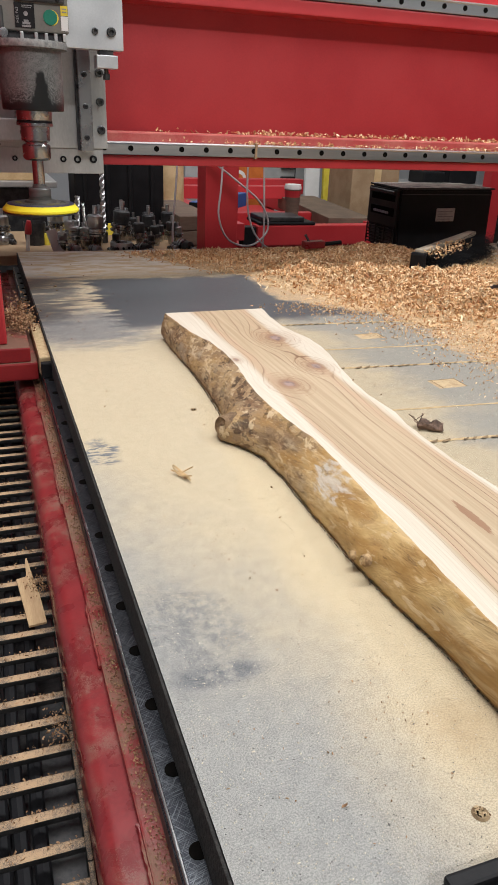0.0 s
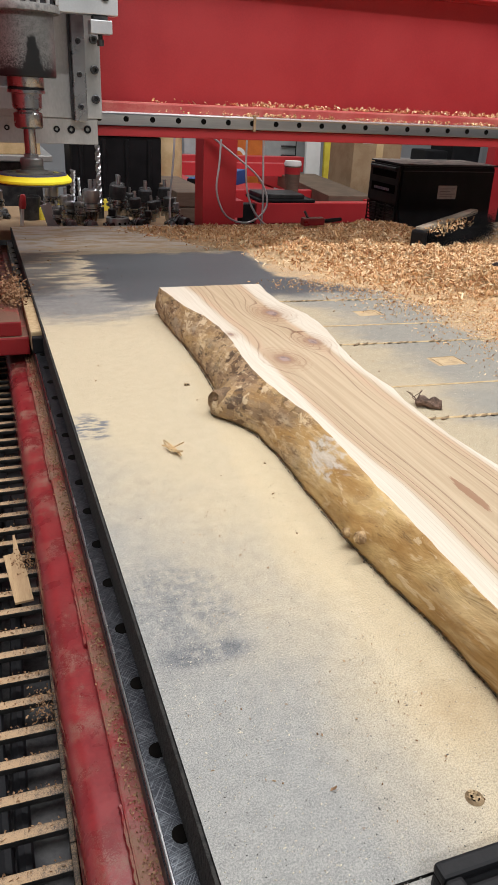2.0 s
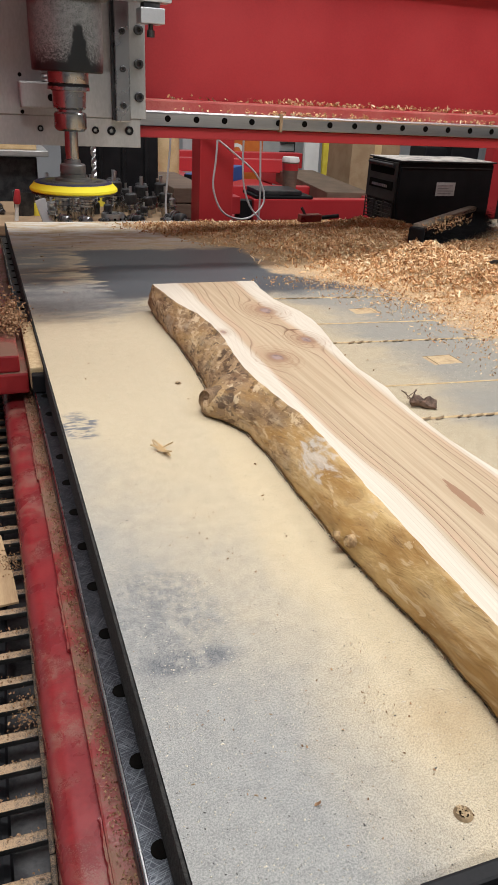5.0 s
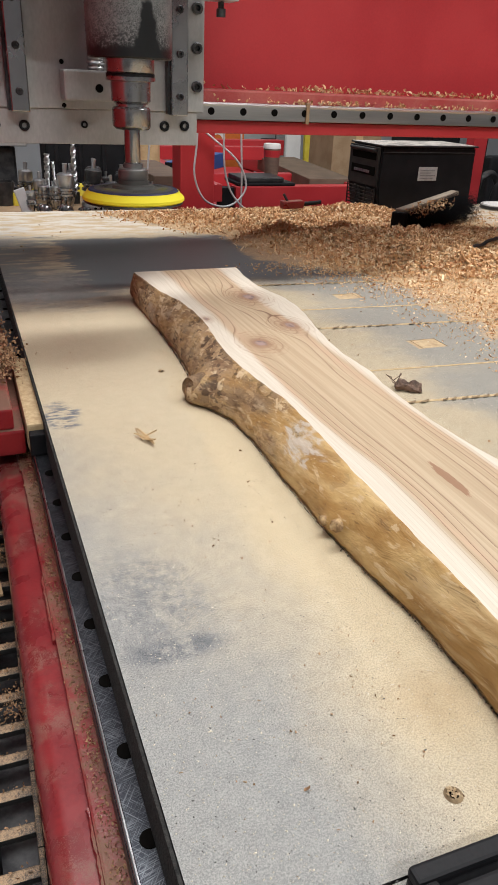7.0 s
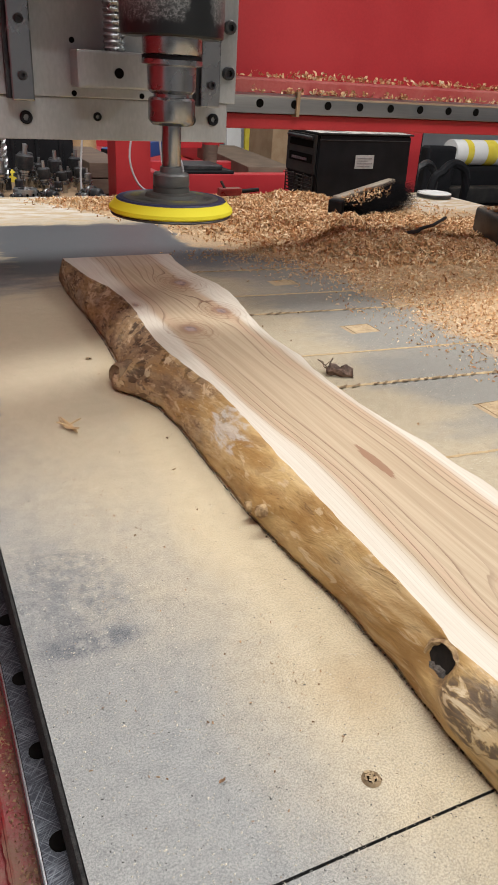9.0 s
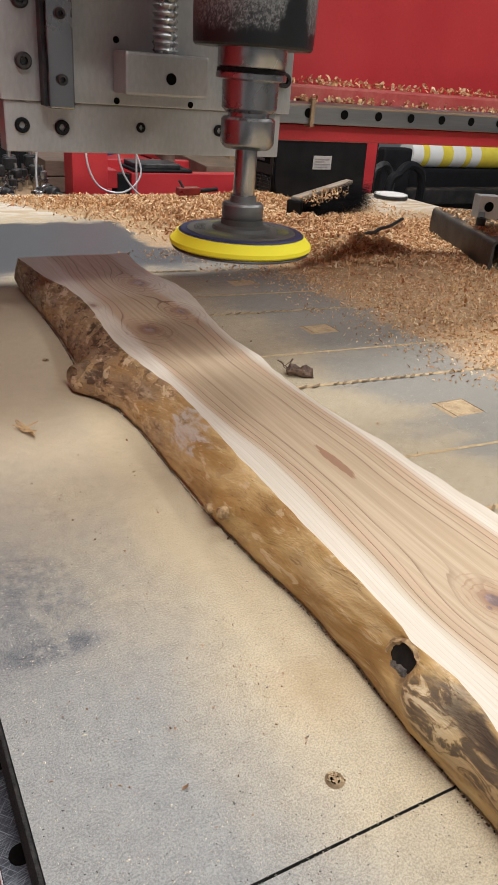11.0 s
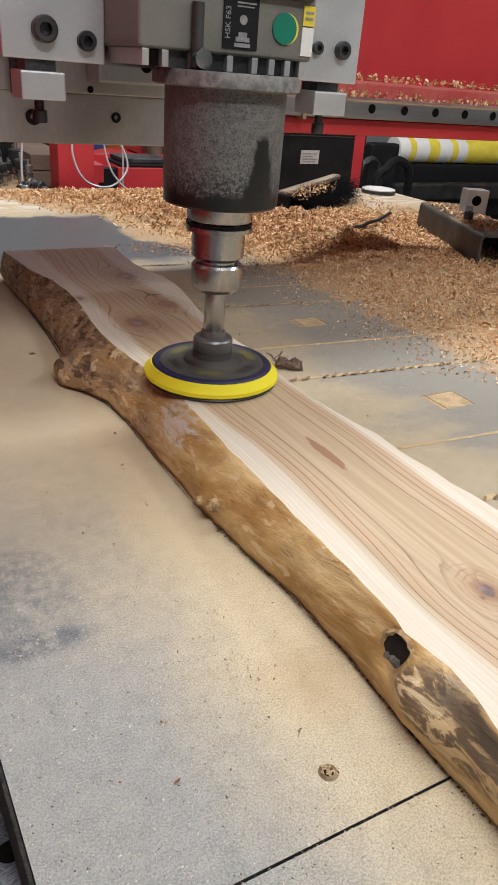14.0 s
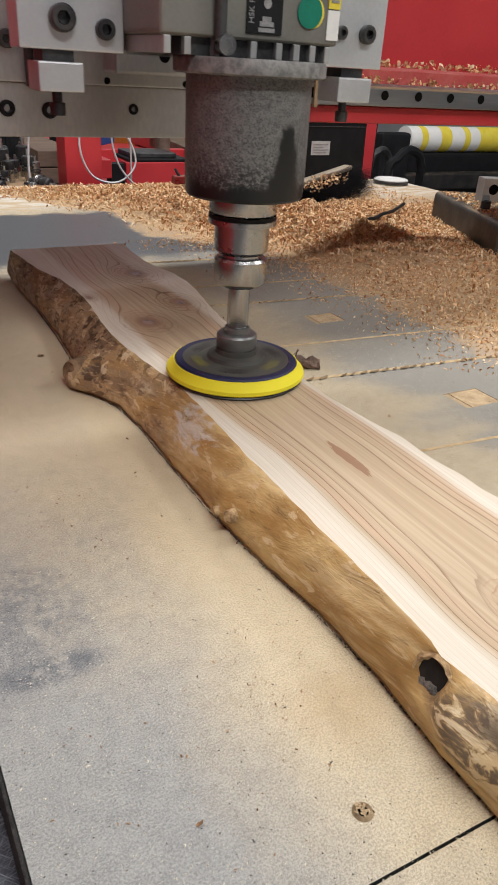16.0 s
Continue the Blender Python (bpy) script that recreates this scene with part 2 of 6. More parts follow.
def board_material():
    """Grey spoilboard under a film of fine sawdust, swept bare in places, with a dark worn patch at the far end."""
    n = Nodes("dusty_spoilboard")
    wob, clump, grain, fine = n.noise(9, 6, 0.6), n.noise(75, 5, 0.7), n.noise(800, 6, 0.8), n.noise(2400, 3, 0.7)
    speck = n.math("MULTIPLY_ADD", grain, 0.5, n.math("MULTIPLY_ADD", clump, 0.1, n.math("MULTIPLY", fine, 0.4)))
    tone = n.step(speck, 0.44, 0.56)
    grey = n.mix(tone, (0.175, 0.177, 0.176), (0.378, 0.375, 0.355))
    cream = n.mix(n.step(speck, 0.42, 0.58), (0.42, 0.33, 0.2), (0.645, 0.54, 0.365))
    x, y, z = n.xyz()
    # how thick the dust lies
    reach = n.math("ADD", y, n.math("MULTIPLY", n.math("SUBTRACT", x, 0.186), 2.0))
    near = n.step(n.math("ADD", reach, n.math("ADD", n.math("MULTIPLY", n.math("SUBTRACT", wob, 0.5), 0.45), n.math("MULTIPLY", n.math("SUBTRACT", clump, 0.5), 0.12))), 0.45, 1.05)
    by_slab = n.blob(0.405, 0.72, 0.12, 0.75, 1.25, 0.4, wob, 0.6)
    dust = n.math("MAXIMUM", n.math("MULTIPLY", near, 0.85), by_slab)
    drift = n.math("MULTIPLY", n.math("SUBTRACT", n.noise(5.0, 4, 0.55, co=n.scaled(1, 1.8, 1)), 0.5), 0.34)
    bare_right = n.math("MULTIPLY", n.step(n.math("ADD", x, drift), 0.66, 0.78), n.step(n.math("ADD", y, n.math("MULTIPLY", drift, 0.8)), 0.5, 0.66))
    dust = n.math("MULTIPLY", dust, n.math("SUBTRACT", 1.0, n.math("MULTIPLY", bare_right, 0.8)))
    smear = n.noise(14, 4, 0.6, co=n.scaled(1, 2.6, 1))
    rough = n.noise(160, 5, 0.75)
    ragged = n.math("MULTIPLY_ADD", rough, 0.5, n.math("MULTIPLY", n.noise(45, 5, 0.7, co=n.scaled(1, 0.6, 1)), 0.5))
    spot1 = n.math("MULTIPLY", n.blob(0.215, 0.555, 0.05, 0.07, 1.3, 0.5, smear, 1.0), n.step(ragged, 0.4, 0.62))
    arc = n.math("MULTIPLY", n.blob(0.225, 0.503, 0.036, 0.014, 1.25, 0.6, rough, 1.0), n.step(ragged, 0.36, 0.55))
    spot1 = n.math("MAXIMUM", n.math("MULTIPLY", spot1, 0.75), arc)
    spot2 = n.math("MULTIPLY", n.blob(0.203, 0.915, 0.02, 0.035, 1.3, 0.6, smear, 2.4), n.step(n.noise(70, 4, 0.7, co=n.scaled(0.6, 1.8, 1)), 0.47, 0.53))
    spot3 = n.math("MULTIPLY", n.blob(0.26, 1.49, 0.15, 0.13, 1.4, 0.4, smear, 1.6), 0.75)
    bare = n.math("MAXIMUM", n.math("MAXIMUM", spot1, spot2), spot3)
    # the dark patch: ragged where the dust was wiped sideways, drawn out to the right at its near end
    jag = n.math("SUBTRACT", n.noise(1.0, 6, 0.7, co=n.scaled(7, 42, 1)), 0.5)
    wave = n.math("SUBTRACT", n.noise(1.0, 6, 0.65, co=n.scaled(16, 16, 1)), 0.5)
    left = n.step(n.math("ADD", x, n.math("MULTIPLY", jag, 0.22)), 0.315, 0.335)
    far = n.step(n.math("ADD", y, n.math("MULTIPLY", wave, 0.12)), 1.935, 1.905)
    limit = n.math("MULTIPLY_ADD", n.math("MAXIMUM", n.math("SUBTRACT", 1.64, y), 0.0), 0.95, 0.73)
    over = n.math("ADD", n.math("SUBTRACT", x, limit), n.math("MULTIPLY", wave, 0.1))
    right = n.step(over, 0.02, -0.01)
    close = n.step(n.math("ADD", y, n.math("MULTIPLY", wave, 0.1)), 1.44, 1.5)
    dark = n.math("MULTIPLY", n.math("MULTIPLY", left, far), n.math("MULTIPLY", right, close))
    side = n.math("MULTIPLY", n.blob(0.2, 1.86, 0.1, 0.34, 1.25, 0.6, smear, 1.8), n.step(n.math("ADD", jag, 0.5), 0.34, 0.48))
    dark = n.math("MAXIMUM", dark, n.math("MULTIPLY", side, 0.85))
    strewn = n.math("MAXIMUM", n.math("MULTIPLY", n.step(over, -0.015, 0.025), n.step(y, 1.38, 1.44)), n.step(n.math("ADD", x, n.math("MULTIPLY", wave, 0.16)), 0.9, 0.945))
    strewn = n.math("MULTIPLY", strewn, n.step(n.math("ADD", y, n.math("MULTIPLY", wave, 0.3)), 0.42, 0.62))
    strewn = n.math("MULTIPLY", strewn, n.math("MULTIPLY_ADD", n.step(rough, 0.34, 0.55), 0.45, 0.55))
    dust = n.math("MULTIPLY", dust, n.math("SUBTRACT", 1.0, n.math("MULTIPLY", bare, 0.9), clamp=True))
    dust = n.math("MULTIPLY", dust, n.math("MULTIPLY_ADD", n.step(grain, 0.36, 0.56), 0.4, 0.6))
    back = n.math("MULTIPLY", n.step(n.math("ADD", y, n.math("MULTIPLY", smear, 0.3)), 2.05, 2.2), 0.75)
    col = n.mix(dust, grey, cream)
    col = n.mix(n.math("MULTIPLY", n.step(x, 0.57, 0.65), 0.55), col, n.mix(tone, (0.25, 0.205, 0.14), (0.42, 0.36, 0.26)))
    col = n.mix(n.math("MULTIPLY", bare_right, 0.75), col, n.mix(tone, (0.185, 0.182, 0.167), (0.28, 0.275, 0.25)))
    col = n.mix(n.math("MULTIPLY", bare, 0.9), col, n.mix(tone, (0.06, 0.064, 0.075), (0.22, 0.225, 0.235)))
    col = n.mix(strewn, col, n.mix(n.step(speck, 0.38, 0.62), (0.31, 0.2, 0.11), (0.6, 0.44, 0.27)))
    tan = n.math("MULTIPLY", n.blob(0.376, 0.405, 0.035, 0.035, 1.4, 0.2, wob, 0.8), 0.35)
    col = n.mix(tan, col, (0.36, 0.24, 0.12))
    col = n.mix(dark, col, n.mix(n.step(speck, 0.35, 0.65), (0.06, 0.065, 0.073), (0.115, 0.12, 0.127)))
    col = n.mix(back, col, n.mix(n.step(smear, 0.4, 0.6), (0.72, 0.69, 0.63), (0.55, 0.42, 0.26)))
    n.bump(n.math("ADD", speck, n.math("MULTIPLY", dust, 0.4)), 0.16, 0.0008)
    return n.done(col, n.math("MULTIPLY_ADD", dark, -0.4, 0.85), 0, 0.3)


def edge_material():
    return surface("dark_board_edge", (0.006, 0.006, 0.006), (0.032, 0.03, 0.028), 160, 0.9, 0, 0.8, 350, 0.002)


BOARD, EDGE = board_material(), edge_material()
POCKET = surface("routed_pocket", (0.36, 0.255, 0.145), (0.52, 0.395, 0.24), 60, 0.9, 0, 0.6, 300, 0.002)

# knots of the slab: x, y, radius across, radius along
KNOTS = ((0.538, 1.188, 0.021, 0.024), (0.543, 1.034, 0.017, 0.019), (0.473, 0.970, 0.018, 0.02), (0.492, 0.382, 0.011, 0.012), (0.436, 1.09, 0.006, 0.008), (0.484, 0.377, 0.003, 0.003))


def wood_material():
    """Planed softwood: white sapwood along both edges, tan heart with brown ring lines in bundles that bend round the knots."""
    n = Nodes("planed_slab_wood")
    x, y, z = n.xyz()
    slow = n.noise(1.0, 3, 0.5, co=n.scaled(9, 2.2, 1))
    wav = n.noise(1.0, 4, 0.6, co=n.scaled(24, 2.6, 1))
    wild = n.noise(1.0, 4, 0.6, co=n.scaled(60, 40, 1))
    u = n.math("ADD", n.math("SUBTRACT", x, 0.498), n.math("MULTIPLY", n.math("SUBTRACT", slow, 0.5), 0.034))
    bend, core, halo, eye = None, None, None, None
    for cx, cy, rx, ry in KNOTS:
        a = n.math("DIVIDE", n.math("SUBTRACT", x, cx), rx)
        b = n.math("DIVIDE", n.math("SUBTRACT", y, cy), ry)
        b = n.math("MULTIPLY", b, 0.75)
        d2 = n.math("ADD", n.math("MULTIPLY", a, a), n.math("MULTIPLY", b, b))
        away = n.math("DIVIDE", n.math("MULTIPLY", a, -rx * 1.9), n.math("ADD", n.math("MULTIPLY", d2, 0.55), 0.55))
        d = n.math("ADD", n.math("SQRT", d2), n.math("MULTIPLY", n.math("SUBTRACT", wild, 0.5), 0.7))
        c, h, e = n.step(d, 1.0, 0.45), n.step(d, 2.1, 0.9), n.step(d, 0.5, 0.3)
        loops = n.math("FRACT", n.math("MULTIPLY", d, 2.6))
        loops = n.math("MULTIPLY", n.math("MULTIPLY", n.step(loops, 0.6, 0.9), n.step(loops, 1.0, 0.96)), n.math("MULTIPLY", n.step(d, 2.4, 1.7), n.step(d, 0.5, 0.8)))
        h = n.math("MULTIPLY_ADD", h, 0.25, n.math("MULTIPLY", loops, n.math("MULTIPLY", n.step(wild, 0.35, 0.6), 0.45)))
        bend = away if bend is None else n.math("ADD", bend, away)
        core = c if core is None else n.math("MAXIMUM", core, c)
        halo = h if halo is None else n.math("MAXIMUM", halo, h)
        eye = e if eye is None else n.math("MAXIMUM", eye, e)
    u = n.math("ADD", u, bend)
    au = n.math("ABSOLUTE", u)
    ring = n.math("ADD", n.math("MULTIPLY", n.math("POWER", au, 1.9), 1500), n.math("MULTIPLY", wav, 0.9))
    ring = n.math("ADD", ring, n.math("MULTIPLY", y, 0.75))
    which = n.math("FLOOR", ring)
    ring = n.math("FRACT", ring)
    vary = n.math("FRACT", n.math("MULTIPLY", n.math("SINE", n.math("MULTIPLY", which, 12.9)), 43.7))
    line = n.math("MULTIPLY", n.math("POWER", n.step(ring, 0.74, 0.965), 1.5), n.step(ring, 1.0, 0.975))
    line = n.math("MULTIPLY", line, n.math("MULTIPLY_ADD", vary, 0.45, 0.55))
    line = n.math("MULTIPLY", line, n.math("MULTIPLY_ADD", n.step(n.noise(1.0, 2, 0.5, co=n.scaled(20, 3.0, 1)), 0.25, 0.5), 0.7, 0.3))
    line = n.math("MULTIPLY", line, n.step(au, 0.005, 0.014))
    fibre = n.noise(1.0, 3, 0.7, co=n.scaled(900, 14, 1))
    streaks = n.noise(1.0, 4, 0.6, co=n.scaled(170, 3, 1))
    centre = n.math("ADD", n.math("SUBTRACT", x, 0.498), n.math("MULTIPLY", n.math("SUBTRACT", slow, 0.5), 0.05))
    sap = n.step(n.math("ABSOLUTE", centre), 0.048, 0.06)
    heart = n.mix(n.step(streaks, 0.35, 0.65), (0.415, 0.315, 0.205), (0.5, 0.395, 0.27))
    rose = n.math("MULTIPLY", n.step(n.math("ABSOLUTE", n.math("SUBTRACT", n.math("ABSOLUTE", centre), 0.046)), 0.014, 0.002), n.step(streaks, 0.4, 0.6))
    heart = n.mix(n.math("MULTIPLY", rose, 0.4), heart, (0.5, 0.31, 0.215))
    col = n.mix(sap, heart, n.mix(n.step(streaks, 0.3, 0.7), (0.58, 0.52, 0.425), (0.645, 0.59, 0.5)))
    col = n.mix(n.math("MULTIPLY", line, n.math("MULTIPLY_ADD", sap, -0.75, 0.95)), col, (0.15, 0.072, 0.038))
    col = n.mix(n.math("MULTIPLY", n.step(fibre, 0.35, 0.75), 0.14), col, (0.35, 0.22, 0.12))
    streak = n.blob(0.501, 0.585, 0.005, 0.032, 1.05, 0.9, n.noise(1.0, 4, 0.7, co=n.scaled(300, 30, 1)), 1.6)
    col = n.mix(n.math("MULTIPLY", streak, 0.8), col, (0.25, 0.125, 0.07))
    col = n.mix(halo, col, (0.28, 0.15, 0.08))
    col = n.mix(n.math("MULTIPLY", core, 0.8), col, n.mix(wild, (0.2, 0.11, 0.07), (0.33, 0.19, 0.12)))
    col = n.mix(n.math("MULTIPLY", eye, 0.8), col, n.mix(n.step(wild, 0.4, 0.6), (0.12, 0.09, 0.1), (0.33, 0.25, 0.24)))
    n.bump(n.math("ADD", fibre, line), 0.12, 0.0004)
    return n.done(col, n.math("MULTIPLY_ADD", fibre, 0.15, 0.45), 0, 0.35)


def bark_material():
    """Debarked live edge: golden skin, brown inner bark torn into fibres towards the far end, pale scrapes, a dark burl."""
    n = Nodes("live_edge_bark")
    x, y, z = n.xyz()
    tilt = n.node("ShaderNodeMapping")
    n.put(tilt.inputs[0], n.co)
    tilt.inputs["Rotation"].default_value = (0.12, 0, 0)
    co = tilt.outputs[0]
    a = n.noise(1.0, 5, 0.6, co=n.scaled(26, 11, 34, co))
    b = n.noise(1.0, 6, 0.72, co=n.scaled(38, 16, 48, co), distortion=0.5)
    c = n.noise(1.0, 3, 0.6, co=n.scaled(110, 60, 150, co))
    longs = n.noise(1.0, 3, 0.55, co=n.scaled(26, 6, 60, co), distortion=0.4)
    gold = n.mix(n.step(a, 0.36, 0.64), (0.36, 0.2, 0.062), (0.57, 0.385, 0.165))
    gold = n.mix(n.math("MULTIPLY", n.step(longs, 0.54, 0.66), 0.45), gold, (0.66, 0.5, 0.28))
    gold = n.mix(n.math("MULTIPLY", n.step(longs, 0.45, 0.33), 0.45), gold, (0.25, 0.125, 0.042))
    zone = n.step(n.math("ADD", y, n.math("MULTIPLY", n.math("SUBTRACT", a, 0.5), 0.6)), 0.7, 0.86)
    # inner bark torn into slivers that run slantwise
    slant = n.node("ShaderNodeMapping")
    n.put(slant.inputs[0], n.co)
    slant.inputs["Rotation"].default_value = (-0.28, 0, 0)
    shake = n.node("ShaderNodeVectorMath")
    shake.operation = "ADD"
    n.put(shake.inputs[0], n.scaled(60, 42, 135, slant.outputs[0]))
    n.put(shake.inputs[1], n.math("MULTIPLY", n.noise(1.0, 4, 0.6, co=n.scaled(70, 50, 90)), 4.0))
    cell = n.xyz(n.voronoi(1.0, shake.outputs[0], out="Color"))
    torn = n.mix(cell[0], (0.17, 0.105, 0.06), (0.37, 0.25, 0.14))
    torn = n.mix(n.step(cell[1], 0.86, 0.9), torn, (0.56, 0.43, 0.28))
    torn = n.mix(n.step(cell[2], 0.84, 0.88), torn, (0.06, 0.034, 0.02))
    torn = n.mix(n.math("MULTIPLY", n.step(a, 0.52, 0.66), 0.6), torn, (0.45, 0.35, 0.23))
    torn = n.mix(n.math("MULTIPLY", n.step(c, 0.44, 0.34), 0.6), torn, (0.1, 0.055, 0.03))
    col = n.mix(n.math("MULTIPLY", zone, n.math("MULTIPLY_ADD", n.step(b, 0.35, 0.55), 0.5, 0.45)), gold, torn)
    patch = n.math("MULTIPLY", n.step(b, 0.57, 0.63), n.math("MULTIPLY_ADD", zone, 0.6, 0.2))
    col = n.mix(patch, col, n.mix(c, (0.1, 0.052, 0.026), (0.28, 0.16, 0.08)))
    flake = n.noise(1.0, 4, 0.6, co=n.scaled(46, 20, 70, co), distortion=0.8)
    col = n.mix(n.math("MULTIPLY", n.step(flake, 0.62, 0.66), 0.6), col, (0.68, 0.52, 0.32))
    col = n.mix(n.math("MULTIPLY", n.math("MULTIPLY", n.step(flake, 0.385, 0.355), n.math("MULTIPLY_ADD", zone, 0.8, 0.2)), 0.85), col, (0.12, 0.065, 0.032))
    crisp = n.noise(1.0, 5, 0.7, co=n.scaled(150, 36, 260, co), distortion=0.4)
    col = n.mix(n.math("MULTIPLY", n.step(crisp, 0.59, 0.63), 0.42), col, (0.68, 0.53, 0.33))
    col = n.mix(n.math("MULTIPLY", n.step(crisp, 0.4, 0.36), 0.5), col, (0.13, 0.07, 0.03))
    ash = n.math("MULTIPLY", n.step(n.noise(15, 4, 0.6), 0.54, 0.64), n.step(y, 1.0, 1.12))
    col = n.mix(n.math("MULTIPLY", ash, 0.5), col, (0.5, 0.42, 0.32))
    wy, wz = n.math("DIVIDE", n.math("SUBTRACT", y, 0.705), 0.034), n.math("DIVIDE", n.math("SUBTRACT", z, 0.036), 0.013)
    white = n.math("ADD", n.math("MULTIPLY", wy, wy), n.math("MULTIPLY", wz, wz))
    white = n.math("MULTIPLY", n.step(n.math("ADD", white, n.math("MULTIPLY", n.math("SUBTRACT", flake, 0.5), 9.0)), 1.3, 0.2), n.step(c, 0.3, 0.55))
    col = n.mix(n.math("MULTIPLY", white, 0.6), col, (0.64, 0.62, 0.58))
    # the burl: pale swirled grain by the hole, a dark stain above and a dark streak trailing off
    bz, by = n.math("DIVIDE", n.math("SUBTRACT", z, 0.031), 0.018), n.math("DIVIDE", n.math("SUBTRACT", y, 0.3), 0.066)
    bd = n.math("ADD", n.math("ADD", n.math("MULTIPLY", by, by), n.math("MULTIPLY", bz, bz)), n.math("MULTIPLY", n.math("SUBTRACT", b, 0.5), 2.4))
    burl = n.step(bd, 1.3, 0.6)
    swirl = n.noise(1.0, 6, 0.7, co=n.scaled(58, 34, 105, co), distortion=0.9)
    by_hole = n.step(n.math("ADD", y, n.math("MULTIPLY", swirl, 0.04)), 0.33, 0.355)
    col = n.mix(n.math("MULTIPLY", burl, n.step(swirl, 0.44, 0.54)), col, n.mix(c, (0.11, 0.075, 0.045), (0.2, 0.14, 0.09)))
    col = n.mix(n.math("MULTIPLY", burl, n.math("MULTIPLY", n.step(swirl, 0.5, 0.42), n.math("MULTIPLY_ADD", by_hole, 0.6, 0.4))), col, (0.66, 0.53, 0.34))
    top = n.math("MULTIPLY", n.math("MULTIPLY", burl, n.step(n.math("ADD", z, n.math("MULTIPLY", n.math("SUBTRACT", b, 0.5), 0.03)), 0.032, 0.038)), n.step(y, 0.345, 0.325))
    col = n.mix(n.math("MULTIPLY", top, 0.85), col, (0.085, 0.062, 0.045))
    n.bump(n.math("ADD", n.math("MULTIPLY", c, 0.4), n.math("ADD", n.math("MULTIPLY", n.math("MULTIPLY", cell[0], zone), 0.35), n.math("MULTIPLY", flake, 0.9))), 0.6, 0.003)
    return n.done(col, n.math("MULTIPLY_ADD", zone, 0.2, 0.52), 0, 0.4)


WOOD, BARK = wood_material(), bark_material()


def shaving_material():
    n = Nodes("wood_shavings")
    r = n.node("ShaderNodeNewGeometry").outputs["Random Per Island"]
    col = n.mix(r, (0.57, 0.32, 0.145), (0.82, 0.56, 0.315))
    col = n.mix(n.step(n.math("FRACT", n.math("MULTIPLY", r, 7.0)), 0.7, 0.8), col, (0.83, 0.66, 0.43))
    col = n.mix(n.step(n.math("FRACT", n.math("MULTIPLY", r, 11.0)), 0.82, 0.9), col, (0.42, 0.2, 0.085))
    return n.done(col, 0.65, 0, 0.35)


SHAVING = shaving_material()
def fleck_material():
    n = Nodes("board_flecks")
    r = n.node("ShaderNodeNewGeometry").outputs["Random Per Island"]
    col = n.mix(n.step(r, 0.16, 0.18), (0.12, 0.115, 0.11), (0.62, 0.56, 0.45))
    return n.done(n.mix(n.step(r, 0.94, 0.95), col, (0.28, 0.2, 0.13)), 0.9, 0, 0.2)


FLECK = fleck_material()
FINE_DUST = surface("brown_dust_chips", (0.2, 0.11, 0.06), (0.42, 0.26, 0.14), 300, 0.9)
SAWDUST = surface("sawdust", (0.46, 0.3, 0.16), (0.62, 0.45, 0.27), 120, 0.9, 0, 0.9, 420, 0.003)

# ---- structure ----
FLOOR = -0.85
tagged(part("floor", box(-2.6, 5.6, -3.6, 7.6, FLOOR - 0.1, FLOOR), CONCRETE), "grey concrete workshop floor", "floor", kind="structure")
tagged(part("ceiling", box(-2.6, 5.6, -3.6, 7.6, 2.85, 2.95), CEIL), "unseen workshop ceiling, pale to bounce fill light", "ceiling", kind="structure")
tagged(part("wall_north", box(-2.6, 5.6, 7.6, 7.75, FLOOR, 2.95), WALL), "grey painted workshop wall", "wall", kind="structure")
tagged(part("wall_south", box(-2.6, 5.6, -3.75, -3.6, FLOOR, 2.95), WALL), "grey painted workshop wall", "wall", kind="structure")
tagged(part("wall_west", box(-2.75, -2.6, -3.6, 7.6, FLOOR, 2.95), WALL), "grey painted workshop wall", "wall", kind="structure")
tagged(part("wall_east", box(5.6, 5.75, -3.6, 7.6, FLOOR, 2.95), WALL), "grey painted workshop wall", "wall", kind="structure")

# ---- router table ----
EDGE_X, END_Y = 0.186, 2.33
table = thing("router_table", "router table with dusty grey spoilboards on a red steel frame", "machine table")


def panel(x0, x1, y0, y1, thick, holes, depth):
    """A board with rectangular pockets routed into its top: top and pocket floors, then the sides in a second material."""
    bm = bmesh.new()
    xs = sorted({x0, x1, *(h[0] for h in holes), *(h[1] for h in holes)})
    ys = sorted({y0, y1, *(h[2] for h in holes), *(h[3] for h in holes)})

    def low(x, y):
        return any(h[0] < x < h[1] and h[2] < y < h[3] for h in holes)

    def quad(pts, slot):
        f = bm.faces.new([bm.verts.new(p) for p in pts])
        f.material_index = slot

    for a, b in zip(xs, xs[1:]):
        for c, d in zip(ys, ys[1:]):
            inside = low((a + b) / 2, (c + d) / 2)
            z = -depth if inside else 0.0
            quad([(a, c, z), (b, c, z), (b, d, z), (a, d, z)], 2 if inside else 0)
            if inside:
                ring = [(a, c), (b, c), (b, d), (a, d)]
                for p, q in zip(ring, ring[1:] + ring[:1]):
                    quad([(*p, 0), (*q, 0), (*q, -depth), (*p, -depth)], 2)
    ring = [(x0, y0), (x1, y0), (x1, y1), (x0, y1)]
    for p, q in zip(ring, ring[1:] + ring[:1]):
        quad([(*p, -thick), (*q, -thick), (*q, 0), (*p, 0)], 1)
    quad([(x0, y1, -thick), (x1, y1, -thick), (x1, y0, -thick), (x0, y0, -thick)], 1)
    bmesh.ops.remove_doubles(bm, verts=bm.verts, dist=1e-5)
    return bm


